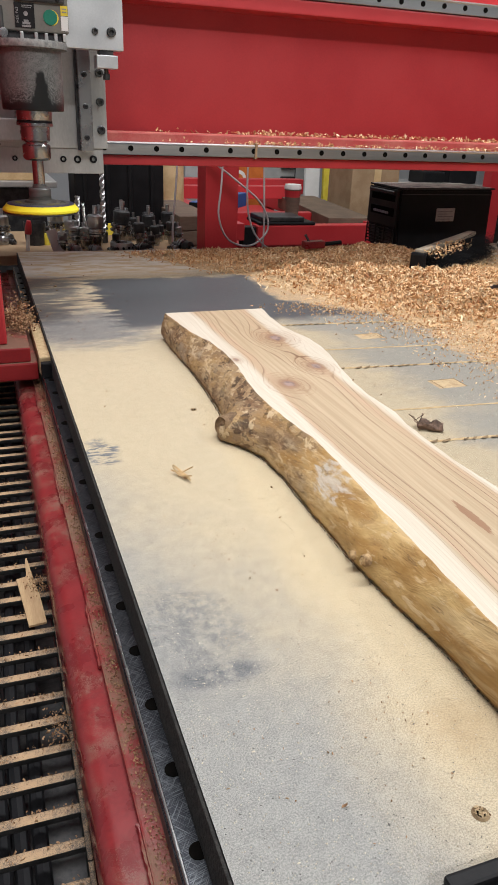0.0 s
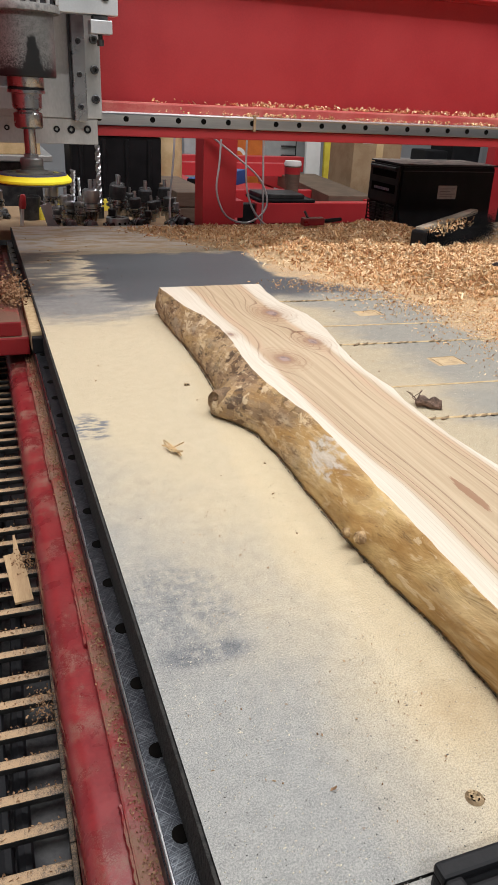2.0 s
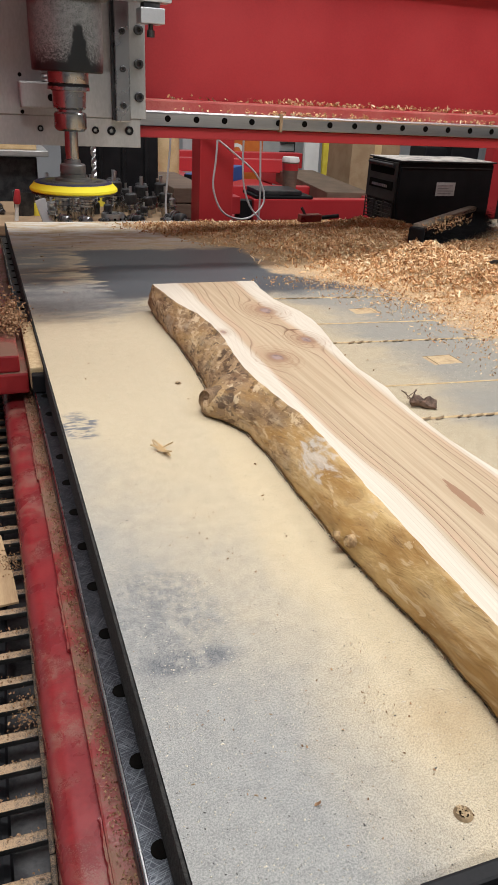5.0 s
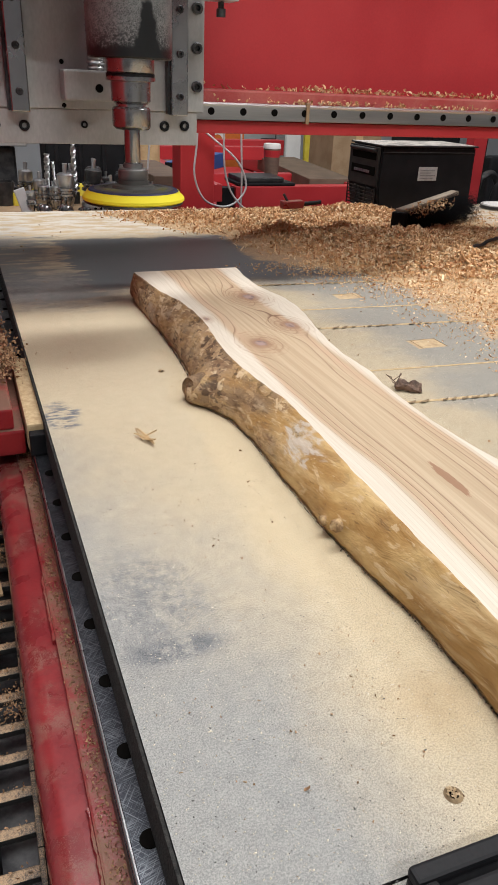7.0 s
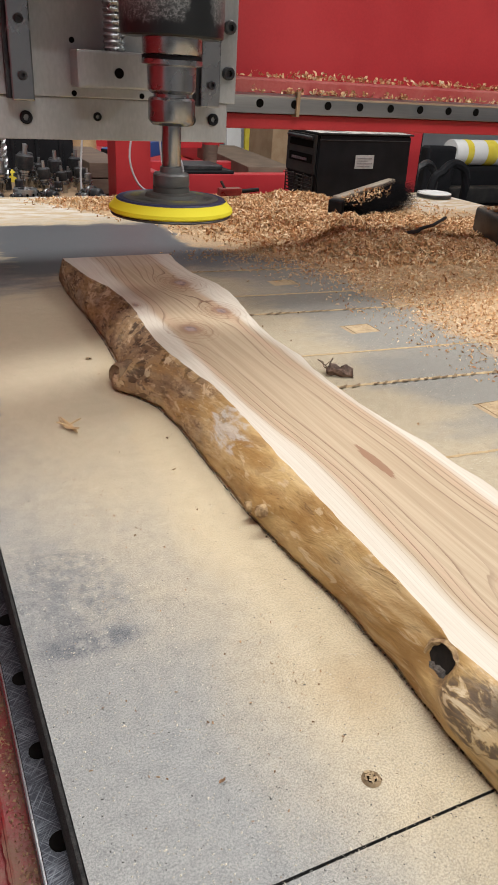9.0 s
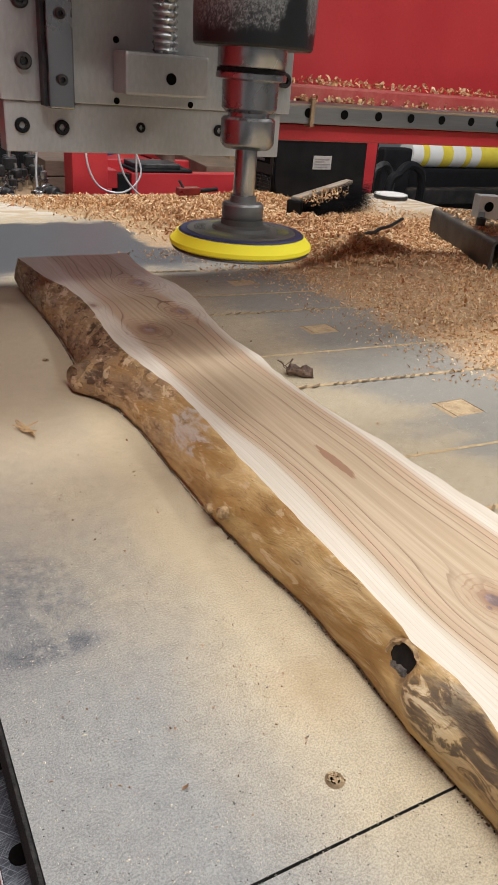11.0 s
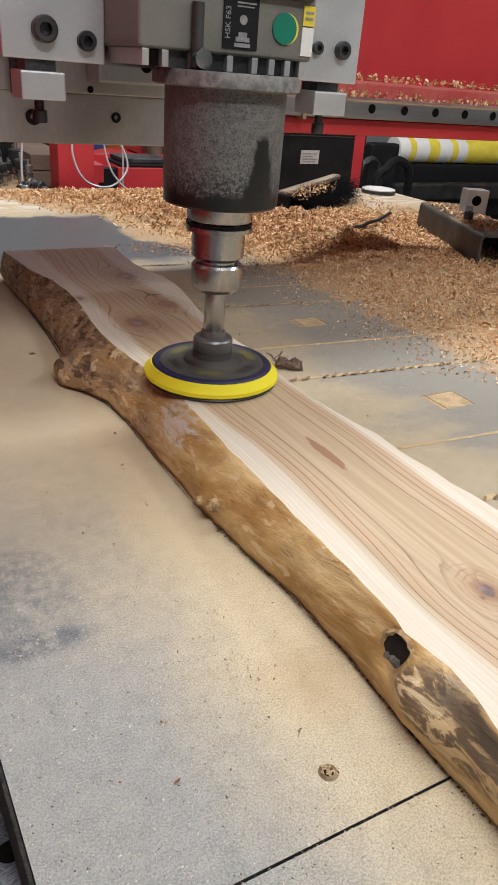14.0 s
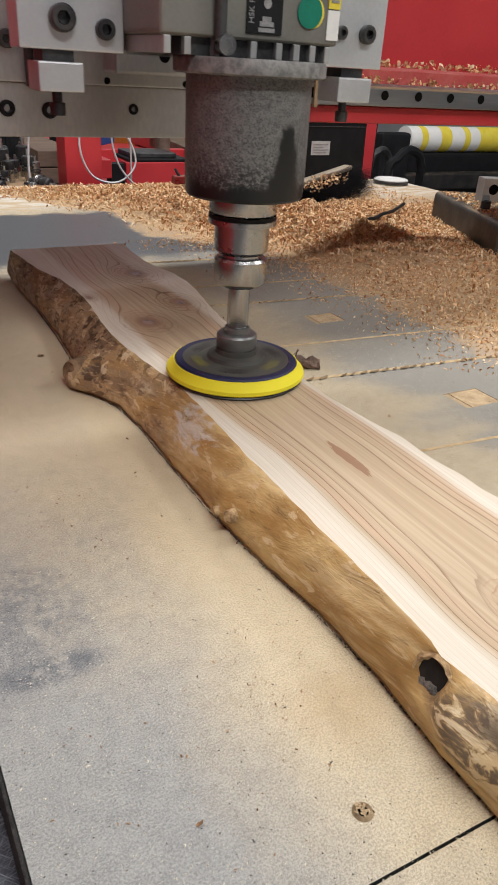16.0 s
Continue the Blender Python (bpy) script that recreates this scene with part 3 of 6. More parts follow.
POCKETS = [(0.757, 0.809, 0.700, 0.742), (0.757, 0.809, 1.018, 1.057), (0.765, 0.817, 1.30, 1.335)]
part("spoilboard", panel(EDGE_X, 1.92, 0.3085, END_Y, 0.037, POCKETS, 0.0007), [BOARD, EDGE, POCKET], table)
part("spoilboard", panel(EDGE_X, 1.92, -0.7, 0.3068, 0.037, [], 0.007), [BOARD, EDGE, POCKET], table)
part("subframe", box(0.2, 1.9, -0.7, END_Y - 0.01, -0.09, -0.038), DARK_STEEL, table, "dark steel bed under the boards")
for x, y in ((0.3, -0.55), (1.75, -0.55), (0.3, 2.15), (1.75, 2.15)):
    part("leg", box(x - 0.05, x + 0.05, y - 0.05, y + 0.05, FLOOR, -0.0905, 0.006), RED, table)

part("edge_strip", box(0.1832, 0.1857, -0.7, END_Y, -0.0395, -0.001, 0.001), EDGE, table, "black brush strip along the board edge")

# red side beam with the rail on it
beam = bmesh.new()
outline = [(0.2, -0.22), (0.1235, -0.22)] + [(0.1395 - 0.016 * math.cos(k * math.pi / 16), -0.0925 + 0.016 * math.sin(k * math.pi / 16)) for k in range(9)] + [(0.2, -0.0755)]
ends = [[beam.verts.new((x, y, z)) for x, z in outline] for y in (-0.7, END_Y + 0.1)]
for i in range(len(outline)):
    j = (i + 1) % len(outline)
    beam.faces.new((ends[0][i], ends[0][j], ends[1][j], ends[1][i]))
beam.faces.new(ends[0])
beam.faces.new(ends[1][::-1])
part("side_beam", beam, RED_BEAM, table, "worn red steel side beam", smooth=True)
part("mount_plate", box(0.1535, 0.2, -0.7, END_Y + 0.1, -0.0753, -0.0695, 0.002), RED_SHADED_DUSTY, table, "red plate under brown wood dust")
# weld beads along the beam
rng = random.Random(5)
for y0 in (0.36, 0.62, 0.93, 1.25):
    bead = tube([(0.1535 + rng.uniform(-0.0007, 0.0007), y0 + 0.003 * k, -0.0735 + rng.uniform(-0.0006, 0.0006)) for k in range(32)], 0.0022, 7)
    part("weld", bead, RED_SHADED_DUSTY, table, smooth=True)
RX0, RX1, RZ = 0.1685, 0.2, -0.0420
rail = bmesh.new()
prof = [(RX0, -0.0693), (RX0, RZ - 0.012), (RX0 + 0.0025, RZ - 0.010), (RX0 + 0.0025, RZ - 0.006), (RX0, RZ - 0.004), (RX0 + 0.0015, RZ), (RX1 - 0.0015, RZ), (RX1, RZ - 0.004), (RX1, -0.0693)]
ends = [[rail.verts.new((x, y, z)) for x, z in prof] for y in (-0.65, END_Y)]
for i in range(len(prof)):
    j = (i + 1) % len(prof)
    rail.faces.new((ends[0][j], ends[0][i], ends[1][i], ends[1][j]))
side_rail = part("side_rail", rail, HATCHED, table, "hatched dark steel linear rail")
# thin bright rod added to draw the highlight along the rail's edge
part("edge_highlight_rod", rod(0.0016, (RX0 + 0.0012, -0.65, RZ - 0.0012), (RX0 + 0.0012, END_Y, RZ - 0.0012), 10), BRIGHT_STEEL, side_rail, "bright steel rod added as the rail edge's highlight", smooth=True)
# matt near-black: shallow discs in it stand for the shade inside holes
_hole = Nodes("bolt_hole")
HOLE = _hole.done(_hole.mix(_hole.noise(60), (0.002, 0.002, 0.002), (0.008, 0.007, 0.006)), 1.0, 0, 0.05)
for k in range(40):
    y = 0.399 - 0.0657 * 8 + k * 0.0657
    if y < END_Y - 0.03:
        part("bolt_hole", lathe([(0.0065, 0.0), (0.0065, 0.0006), (0, 0.0006)], 14, pose(0.1818, y, RZ)), HOLE, side_rail)

# grooves cut across the boards by earlier jobs: a dusty line with small dark nicks, and plain thin lines
DUST_LINE = surface("packed_dust", (0.4, 0.28, 0.15), (0.55, 0.42, 0.25), 120, 0.95, 0, 0.6, 400, 0.001)
# flat nick faces have their undershadow put into this brown
NICK = surface("shadowed_nick", (0.15, 0.1, 0.055), (0.28, 0.2, 0.115), 80, 0.9)


def skew(y0, x):
    return y0 - 0.075 * (x - 0.6)


for y0, scalloped in ((1.43, True), (1.255, False), (1.15, True), (0.955, False), (0.842, True), (0.642, False), (0.53, True)):
    bm, nb = bmesh.new(), bmesh.new()
    n = 90
    low, high = [], []
    for k in range(n + 1):
        x = 0.58 + 0.55 * k / n
        w = 0.0016 + 0.0012 * rng.random() + (0.0012 if scalloped else 0)
        y = skew(y0, x) + rng.uniform(-0.0006, 0.0006)
        low.append(bm.verts.new((x, y - w, 0.0004)))
        high.append(bm.verts.new((x, y + w, 0.0004)))
    mid = [bm.verts.new(((a.co.x + b.co.x) / 2, (a.co.y + b.co.y) / 2, 0.0016)) for a, b in zip(low, high)]
    for k in range(n):
        bm.faces.new((low[k], low[k + 1], mid[k + 1], mid[k]))
        bm.faces.new((mid[k], mid[k + 1], high[k + 1], high[k]))
    tagged(part("dust_line", bm, DUST_LINE, table), kind="stuff")
    if scalloped:
        for k in range(36):
            x = 0.585 + 0.0152 * k + rng.uniform(-0.002, 0.002)
            if rng.random() < 0.2:
                continue
            y = skew(y0, x)
            a = rng.uniform(0.1, 0.6)
            s = rng.uniform(0.9, 1.7)
            pts = [(-0.0055, -0.001), (-0.002, -0.0026), (0.004, -0.0018), (0.0065, 0.001), (0.002, 0.0004), (-0.003, 0.0008)]
            vs = [nb.verts.new((x + s * (px * math.cos(a) - py * math.sin(a)), y - 0.002 + s * (px * math.sin(a) + py * math.cos(a)), 0.0019)) for px, py in pts]
            nb.faces.new(vs)
        tagged(part("groove_nicks", nb, NICK, table), kind="stuff")
    else:
        nb.free()

# screw holes with chips round the rim
for hx, hy in ((0.344, 0.340), (0.346, 0.258), (0.352, 1.025), (0.245, 1.86)):
    screw = thing("screw_hole", "round plugged screw hole with torn chips in the board", "screw hole", pose(hx, hy, 0))
    big = 0.5 if hy < 0.5 else 0.4
    part("rim", lathe([(0.0115 * big, 0.0002), (0.009 * big, 0.0014), (0.0065 * big, 0.0007), (0, 0.0006)], 18), NICK, screw, smooth=True)
    part("bore", lathe([(0.0058 * big, 0.0009), (0.005 * big, 0.0013), (0, 0.0012)], 14), HOLE, screw, smooth=True)
    bm = bmesh.new()
    for k in range(30):
        a, r = rng.uniform(0, 6.28), rng.uniform(0.0, 0.0085) * big
        m = pose(r * math.cos(a), r * math.sin(a), 0.0019, rng.uniform(-35, 35), rng.uniform(-35, 35), rng.uniform(0, 360))
        s = rng.uniform(0.0014, 0.0032) * big
        vs = [bm.verts.new(m @ Vector(p)) for p in ((-s, -s * 0.5, 0), (s, -s * 0.4, 0), (s * 0.8, s * 0.5, 0.0004), (-s * 0.7, s * 0.4, 0.0004))]
        bm.faces.new(vs)
    tagged(part("chips", bm, POCKET, screw), kind="stuff")


# ---- the slab ----
def along(table_, y):
    return float(np.interp(y, [a for a, _ in table_], [b for _, b in table_]))


TOP_L = [(-0.5, 0.40), (0.1, 0.402), (0.20, 0.405), (0.294, 0.412), (0.32, 0.418), (0.338, 0.421), (0.36, 0.4165), (0.372, 0.414), (0.385, 0.4175), (0.44, 0.42), (0.52, 0.422), (0.62, 0.424), (0.70, 0.428), (0.785, 0.43), (0.86, 0.421), (0.92, 0.416), (0.99, 0.42), (1.058, 0.427), (1.12, 0.43), (1.19, 0.425), (1.246, 0.41), (1.32, 0.402), (1.383, 0.396)]
BASE_L = [(-0.5, 0.392), (0.1, 0.396), (0.274, 0.404), (0.335, 0.404), (0.393, 0.406), (0.41, 0.407), (0.49, 0.404), (0.535, 0.398), (0.63, 0.392), (0.72, 0.393), (0.79, 0.394), (0.845, 0.39), (0.885, 0.373), (0.905, 0.362), (0.935, 0.361), (0.96, 0.376), (1.0, 0.383), (1.08, 0.389), (1.185, 0.392), (1.27, 0.39), (1.345, 0.391), (1.383, 0.392)]
TOP_R = [(-0.5, 0.6), (0.2, 0.59), (0.45, 0.576), (0.5, 0.572), (0.57, 0.567), (0.60, 0.569), (0.63, 0.563), (0.70, 0.5565), (0.80, 0.559), (0.84, 0.566), (0.905, 0.562), (0.96, 0.567), (1.024, 0.577), (1.1, 0.592), (1.17, 0.594), (1.22, 0.583), (1.256, 0.578), (1.32, 0.58), (1.383, 0.587)]
SLAB_H, SLAB_Y0, SLAB_Y1 = 0.0485, -0.45, 1.383


def live_edge_slab():
    bm = bmesh.new()
    ys = np.linspace(SLAB_Y0, SLAB_Y1, 460)
    nt, ns = 22, 14
    rings = []
    for y in ys:
        tl, bl, tr = along(TOP_L, y), along(BASE_L, y), along(TOP_R, y)
        tl += 0.0016 * noise.noise((y * 40, 1.7, 0))
        tr += 0.0018 * noise.noise((y * 35, 5.1, 0))
        pts = []
        for k in range(ns + 1):          # left side, bottom to top
            f = k / ns
            x = bl + (tl - bl) * (0.25 * f + 0.75 * f * f) - 0.006 * math.sin(math.pi * f) * (0.6 + 0.5 * noise.noise((y * 6, 9, 0)))
            z = SLAB_H * f
            if 0 < k < ns:
                p = Vector((x * 30, y * 22, z * 60))
                x += 0.0022 * noise.noise(p) + 0.0012 * noise.noise(p * 3.1) + 0.0006 * noise.noise(p * 8)
                for cy, cz, r, h in ((0.602, 0.014, 0.011, 0.005), (0.585, 0.02, 0.01, 0.006), (0.915, 0.016, 0.028, 0.011), (0.34, 0.028, 0.03, 0.009)):
                    d = ((y - cy) ** 2 + (z - cz) ** 2) / (r * r)
                    x -= h * math.exp(-1.6 * d)
                d = ((y - 0.372) ** 2 / 0.012 ** 2 + (z - 0.034) ** 2 / 0.012 ** 2)
                x += 0.016 * math.exp(-1.8 * d)
            if k == 0:
                x += 0.02
            pts.append((x, y, z if k != 1 else 0.0042))
        for k in range(1, nt):
            pts.append((tl + (tr - tl) * k / nt, y, SLAB_H))
        for k in range(ns + 1):          # right side, top to bottom
            f = 1 - k / ns
            x = tr + 0.022 * (1 - f) * (0.5 + 0.5 * noise.noise((y * 5, 3, 0))) + 0.004 * math.sin(math.pi * f)
            if 0 < k < ns:
                x += 0.003 * noise.noise((x * 25, y * 25, f * 3))
            pts.append((x, y, SLAB_H * f))
        rings.append([bm.verts.new(p) for p in pts])
    for a, b in zip(rings, rings[1:]):
        for k in range(len(a)):
            j = (k + 1) % len(a)
            f = bm.faces.new((a[j], a[k], b[k], b[j]))
            top = ns <= k < ns + nt
            f.material_index = 0 if top else 1
            f.smooth = not top
    for ring in (rings[0], rings[-1][::-1]):
        f = bm.faces.new(ring)
        f.material_index = 0
    return part("live_edge_slab", bm, [WOOD, BARK])


slab = live_edge_slab()
KNOT_WOOD = surface("knot_wood", (0.22, 0.13, 0.06), (0.5, 0.34, 0.17), 160, 0.8, 0, 0.6, 500, 0.0015)
# rotten knot hole with its torn plug; a black disc stands for the shade inside
for prof, px, pz, sq, mat, nm in (([(0.0125, -0.006), (0.0128, -0.0012), (0.0115, 0.0006), (0.0102, -0.0008), (0.0095, -0.005)], 0.4095, 0.031, 1.0, KNOT_WOOD, "knot_rim"),
                                  ([(0.0105, -0.004), (0.0095, 0.0002), (0.006, 0.0014), (0.003, 0.0004), (0, 0.001)], 0.4092, 0.0235, 0.55, surface("rotten_plug", (0.05, 0.045, 0.04), (0.2, 0.18, 0.16), 150, 0.9, 0, 0.8, 500, 0.002), "knot_plug"),
                                  ([(0.0114, -0.0012), (0, -0.0022)], 0.4098, 0.031, 1.0, surface("knot_hollow", (0.006, 0.005, 0.004), (0.02, 0.015, 0.012), 90, 0.95), "knot_hollow")):
    bm = lathe(prof, 26)
    turn = pose(px, 0.371, pz, 0, -78, 0)
    for v in bm.verts:
        v.co = turn @ Vector((1.38 * v.co.x * sq, 1.36 * v.co.y, v.co.z))
        v.co += 0.0018 * Vector(noise.noise_vector(v.co * 150)) + 0.0008 * Vector(noise.noise_vector(v.co * 500))
    part(nm, bm, mat, slab, smooth=True)
for ky, kz, kr in ((0.604, 0.013, 0.0034), (0.584, 0.0205, 0.0042)):
    bm = lathe([(kr * 1.5, -0.003), (kr * 1.25, 0.001), (kr, 0.003), (kr * 0.85, 0.0025), (kr * 0.5, 0.0032), (0, 0.0028)], 14, pose(along(BASE_L, ky) - 0.0045, ky, kz, 0, -70, 0))
    for v in bm.verts:
        v.co += 0.002 * Vector(noise.noise_vector(v.co * 200))
    part("knot", bm, KNOT_WOOD, slab, "small pale branch knot", smooth=True)
stub_end = lathe([(0.019, -0.014), (0.0155, -0.004), (0.0145, 0.003), (0.0125, 0.006), (0.009, 0.0035), (0.005, 0.006), (0, 0.004)], 22, pose(0.363, 0.918, 0.0175, 0, -80, 14))
for v in stub_end.verts:
    v.co += 0.002 * Vector(noise.noise_vector(v.co * 130)) + 0.0012 * Vector(noise.noise_vector(v.co * 420))
part("branch_collar", stub_end, surface("torn_branch_wood", (0.11, 0.065, 0.035), (0.26, 0.165, 0.09), 90, 0.85, 0, 0.8, 500, 0.002), slab, "dark torn branch collar", smooth=True)
tagged(slab, "long live-edge softwood slab with planed top and debarked golden edge", "wood slab")
# the tight shade where the bark lifts off the board is deepened by black grit further on; stubs of broken branches get
# meshes here
SCRAP = surface("torn_bark", (0.06, 0.036, 0.026), (0.21, 0.135, 0.1), 110, 0.85, 0, 0.8, 400, 0.0015)


def bark_scrap(x, y, turn, ln, fat, label, twigs):
    """A torn, flattened stub of branch with jagged ends, and thin twigs standing off it."""
    ob = thing("bark_scrap", label, "bark", pose(x, y, 0, 0, 0, turn))
    bm = lathe([(0, 0)] + [(fat * (0.8 + 0.14 * math.sin(1.3 * k + x * 50)), ln * k / 9) for k in range(10)] + [(0, ln * 0.94)], 18, pose(0, 0, fat * 0.62, 0, 90, 0))
    for v in bm.verts:
        v.co += 0.45 * fat * Vector(noise.noise_vector(v.co * 90)) + 0.2 * fat * Vector(noise.noise_vector(v.co * 480))
        v.co.z = max(0.0006, v.co.z * 0.8)
    part("stub", bm, SCRAP, ob, smooth=True)
    r = random.Random(int(x * 1000))
    for k in range(twigs):
        a, up, n_ = r.uniform(0, 360), r.uniform(0.006, 0.016), r.uniform(0.008, 0.018)
        p = [(0, 0, 0.002), (0.4 * n_, 0.1 * n_, up * 0.4), (0.75 * n_, -0.05 * n_, up * 0.8), (n_, 0.08 * n_, up)]
        part("twig", tube([pose(r.uniform(-0.004, 0.004), 0, 0.004, 0, 0, a) @ Vector(q) for q in p], 0.0006, 5), SCRAP, ob)
    return ob


bark_scrap(0.636, 0.885, -35, 0.032, 0.0105, "dark broken bark stub with thin twigs beside the slab", 6)
bark_scrap(0.603, 1.075, -78, 0.06, 0.0065, "grey torn bark sliver lying along the slab", 5)

# ---- loose bits on the board ----
def shavings(name, spots, seed, size=(0.006, 0.016), parent=None, material=SHAVING, wide=(0.0009, 0.0024), curl=4.2, bends=4):
    """Curled ribbons of wood, one island each, at the given places."""
    r = random.Random(seed)
    verts, faces = [], []
    for px, py, pz in spots:
        ln, w = r.uniform(*size), r.uniform(*wide)
        turn, bow = r.uniform(0.8, curl), r.choice((-1, 1))
        m = pose(px, py, pz, r.gauss(0, 42), r.gauss(0, 42), r.uniform(0, 360))
        base, n = len(verts), bends
        rad = ln / turn
        for k in range(n + 1):
            a = turn * k / n - turn / 2
            x, z = rad * math.sin(a), bow * rad * (math.cos(a) - math.cos(turn / 2)) * 0.7
            for s in (-1, 1):
                verts.append(m @ Vector((x, s * w * (0.7 + 0.3 * math.cos(a)), z + s * 0.0006)))
        for k in range(n):
            q = base + 2 * k
            faces.append((q, q + 1, q + 3, q + 2))
    return mesh_of(name, verts, faces, material, parent)


PILE_EDGE = [(0.5, 1.25), (0.72, 1.05), (0.8, 0.97), (1.0, 0.96), (1.12, 0.975), (1.24, 0.97), (1.37, 0.915), (1.46, 0.9), (1.52, 0.83), (1.63, 0.78), (1.8, 0.735), (1.9, 0.74), (1.96, 0.66), (2.1, 0.57), (2.3, 0.42)]


def pile_height(x, y):
    inside = x - along(PILE_EDGE, y) + 0.025 * noise.noise((x * 16, y * 16, 6))
    if inside <= 0:
        return 0.0
    h = 0.008 * min(1, inside / 0.08)
    for cx, cy, rx, ry, a in ((0.86, 1.82, 0.1, 0.06, 0.045), (1.0, 1.77, 0.11, 0.065, 0.045), (1.14, 1.68, 0.1, 0.075, 0.048), (1.05, 1.5, 0.07, 0.09, 0.05), (1.12, 1.38, 0.09, 0.08, 0.05), (1.22, 1.52, 0.13, 0.12, 0.034),
                              (1.24, 1.28, 0.1, 0.1, 0.028), (1.35, 1.75, 0.16, 0.14, 0.02), (1.1, 2.04, 0.3, 0.09, 0.022), (0.8, 2.02, 0.15, 0.07, 0.018), (1.24, 2.14, 0.12, 0.06, 0.035), (1.1, 1.08, 0.1, 0.12, 0.008)):
        h += a * math.exp(-(((x - cx) / rx) ** 2 + ((y - cy) / ry) ** 2))
    h *= min(1, inside / 0.045) * min(1, max(0.0, (2.32 - y) / 0.08))
    if x > 1.45:
        h *= max(0.1, 1 - (x - 1.45) * 4)
    lump = 0.85 + 0.4 * noise.noise((x * 13, y * 13, 0)) + 0.4 * noise.noise((x * 34, y * 34, 7))
    return max(0.0, 0.68 * h * lump) + 0.003 * noise.noise((x * 70, y * 70, 2)) * min(1, inside / 0.05)


bm = bmesh.new()
nx, ny = 150, 170
grid = [[bm.verts.new((0.3 + 1.5 * i / nx, 0.55 + 1.735 * j / ny, pile_height(0.3 + 1.5 * i / nx, 0.55 + 1.735 * j / ny) - 0.0025)) for j in range(ny + 1)] for i in range(nx + 1)]
for i in range(nx):
    for j in range(ny):
        q = (grid[i][j], grid[i + 1][j], grid[i + 1][j + 1], grid[i][j + 1])
        if max(v.co.z for v in q) > -0.0015:
            bm.faces.new(q)
bmesh.ops.delete(bm, geom=[v for v in bm.verts if not v.link_faces], context="VERTS")
tagged(part("sawdust_pile", bm, SAWDUST, smooth=True), "heap of tan sawdust on the boards", "sawdust", kind="stuff")

rng = random.Random(11)
spots = []
while len(spots) < 56000:
    x, y = rng.uniform(0.35, 1.75), rng.uniform(0.7, 2.29)
    inside = x - along(PILE_EDGE, y) + 0.03 * noise.noise((x * 9, y * 9, 4))
    if inside < -0.02:
        continue
    h = pile_height(x, y)
    dense = min(1, 0.06 + max(0, inside) * 3) * (0.25 + 26 * h)
    if y < 1.32:
        dense *= 0.14
    if x > 1.36 and y > 1.85:
        dense *= 0.12
    if rng.random() < dense:
        spots.append((x, y, h + rng.uniform(-0.002, 0.004 + 0.16 * h)))
tagged(shavings("wood_shavings", spots, 3, (0.008, 0.024), None, SHAVING, (0.0008, 0.0021), 5.6, 5), "curled orange and cream wood shavings heaped on the boards", "wood shavings", kind="stuff")
# finer chips thinning out from the heap over the bare boards
spots = []
while len(spots) < 17000:
    x, y = rng.uniform(0.62, 1.5), rng.uniform(0.55, 1.6)
    inside = x - along(PILE_EDGE, y)
    if inside > -0.16 and rng.random() < math.exp(-abs(inside + 0.01) * 16) + (0.6 if inside > 0 and y < 1.36 else 0):
        spots.append((x, y, pile_height(x, y) + rng.uniform(0.0005, 0.002)))
tagged(shavings("pile_fringe_chips", spots, 17, (0.002, 0.008), None, SHAVING, (0.0004, 0.0012)), "fine tan wood chips strewn round the heap", "wood chips", kind="stuff")
spots = [(rng.uniform(0.2, 1.6), rng.uniform(0.26, 2.2), 0.0012) for _ in range(300)]
spots = [s for s in spots if not along(BASE_L, s[1]) - 0.01 < s[0] < along(TOP_R, s[1]) + 0.03]
tagged(shavings("scattered_chips", spots, 8, (0.0015, 0.005), None, FINE_DUST, (0.0005, 0.0012)), "small dark and pale wood chips scattered on the board", "wood chips", kind="stuff")


fr = random.Random(77)
verts, faces = [], []
for k in range(20000):
    y = 0.24 + 1.1 * fr.random() ** 1.7
    x = fr.uniform(0.188, 0.80)
    if along(BASE_L, y) - 0.004 < x < along(TOP_R, y) + 0.025:
        continue
    if x < 0.42 and fr.random() < 0.45 * min(1, max(0, (y + 2 * (x - 0.186) - 0.5) / 0.4)):
        continue
    s, a, e = fr.uniform(0.00022, 0.00055) * (1.8 if fr.random() < 0.03 else 1), fr.uniform(0, 6.28), fr.uniform(0.8, 1.5)
    c, d = math.cos(a), math.sin(a)
    base = len(verts)
    for px, py, pz in ((-e, -0.5, 0.0001), (e, -0.6, 0.0001), (e * 0.7, 0.7, 0.0001), (-e * 0.8, 0.5, 0.0001), (0, 0, 0.0006)):
        verts.append((x + s * (px * c - py * d), y + s * (px * d + py * c), pz))
    faces += [(base, base + 1, base + 4), (base + 1, base + 2, base + 4), (base + 2, base + 3, base + 4), (base + 3, base, base + 4)]
tagged(mesh_of("dust_flecks", verts, faces, FLECK), "tiny pale and dark dust flecks on the board", "dust", kind="stuff")


# black bark grit along the foot of the slab, which also stands for the gap's contact shade, and torn crumbs in the
# joint of the boards
gr = random.Random(91)
GRIT = surface("grit_and_gap_shade", (0.012, 0.01, 0.008), (0.06, 0.045, 0.03), 200, 0.95)
spots = []
for k in range(1300):
    y = gr.uniform(0.18, 1.2)
    away = abs(gr.gauss(0, 0.0004)) * (0.6 + 1.6 * max(0, noise.noise((y * 22, 0, 3))))
    spots.append((along(BASE_L, y) - 0.0015 - away, y, 0.0006 + max(0, 0.0022 - away)))
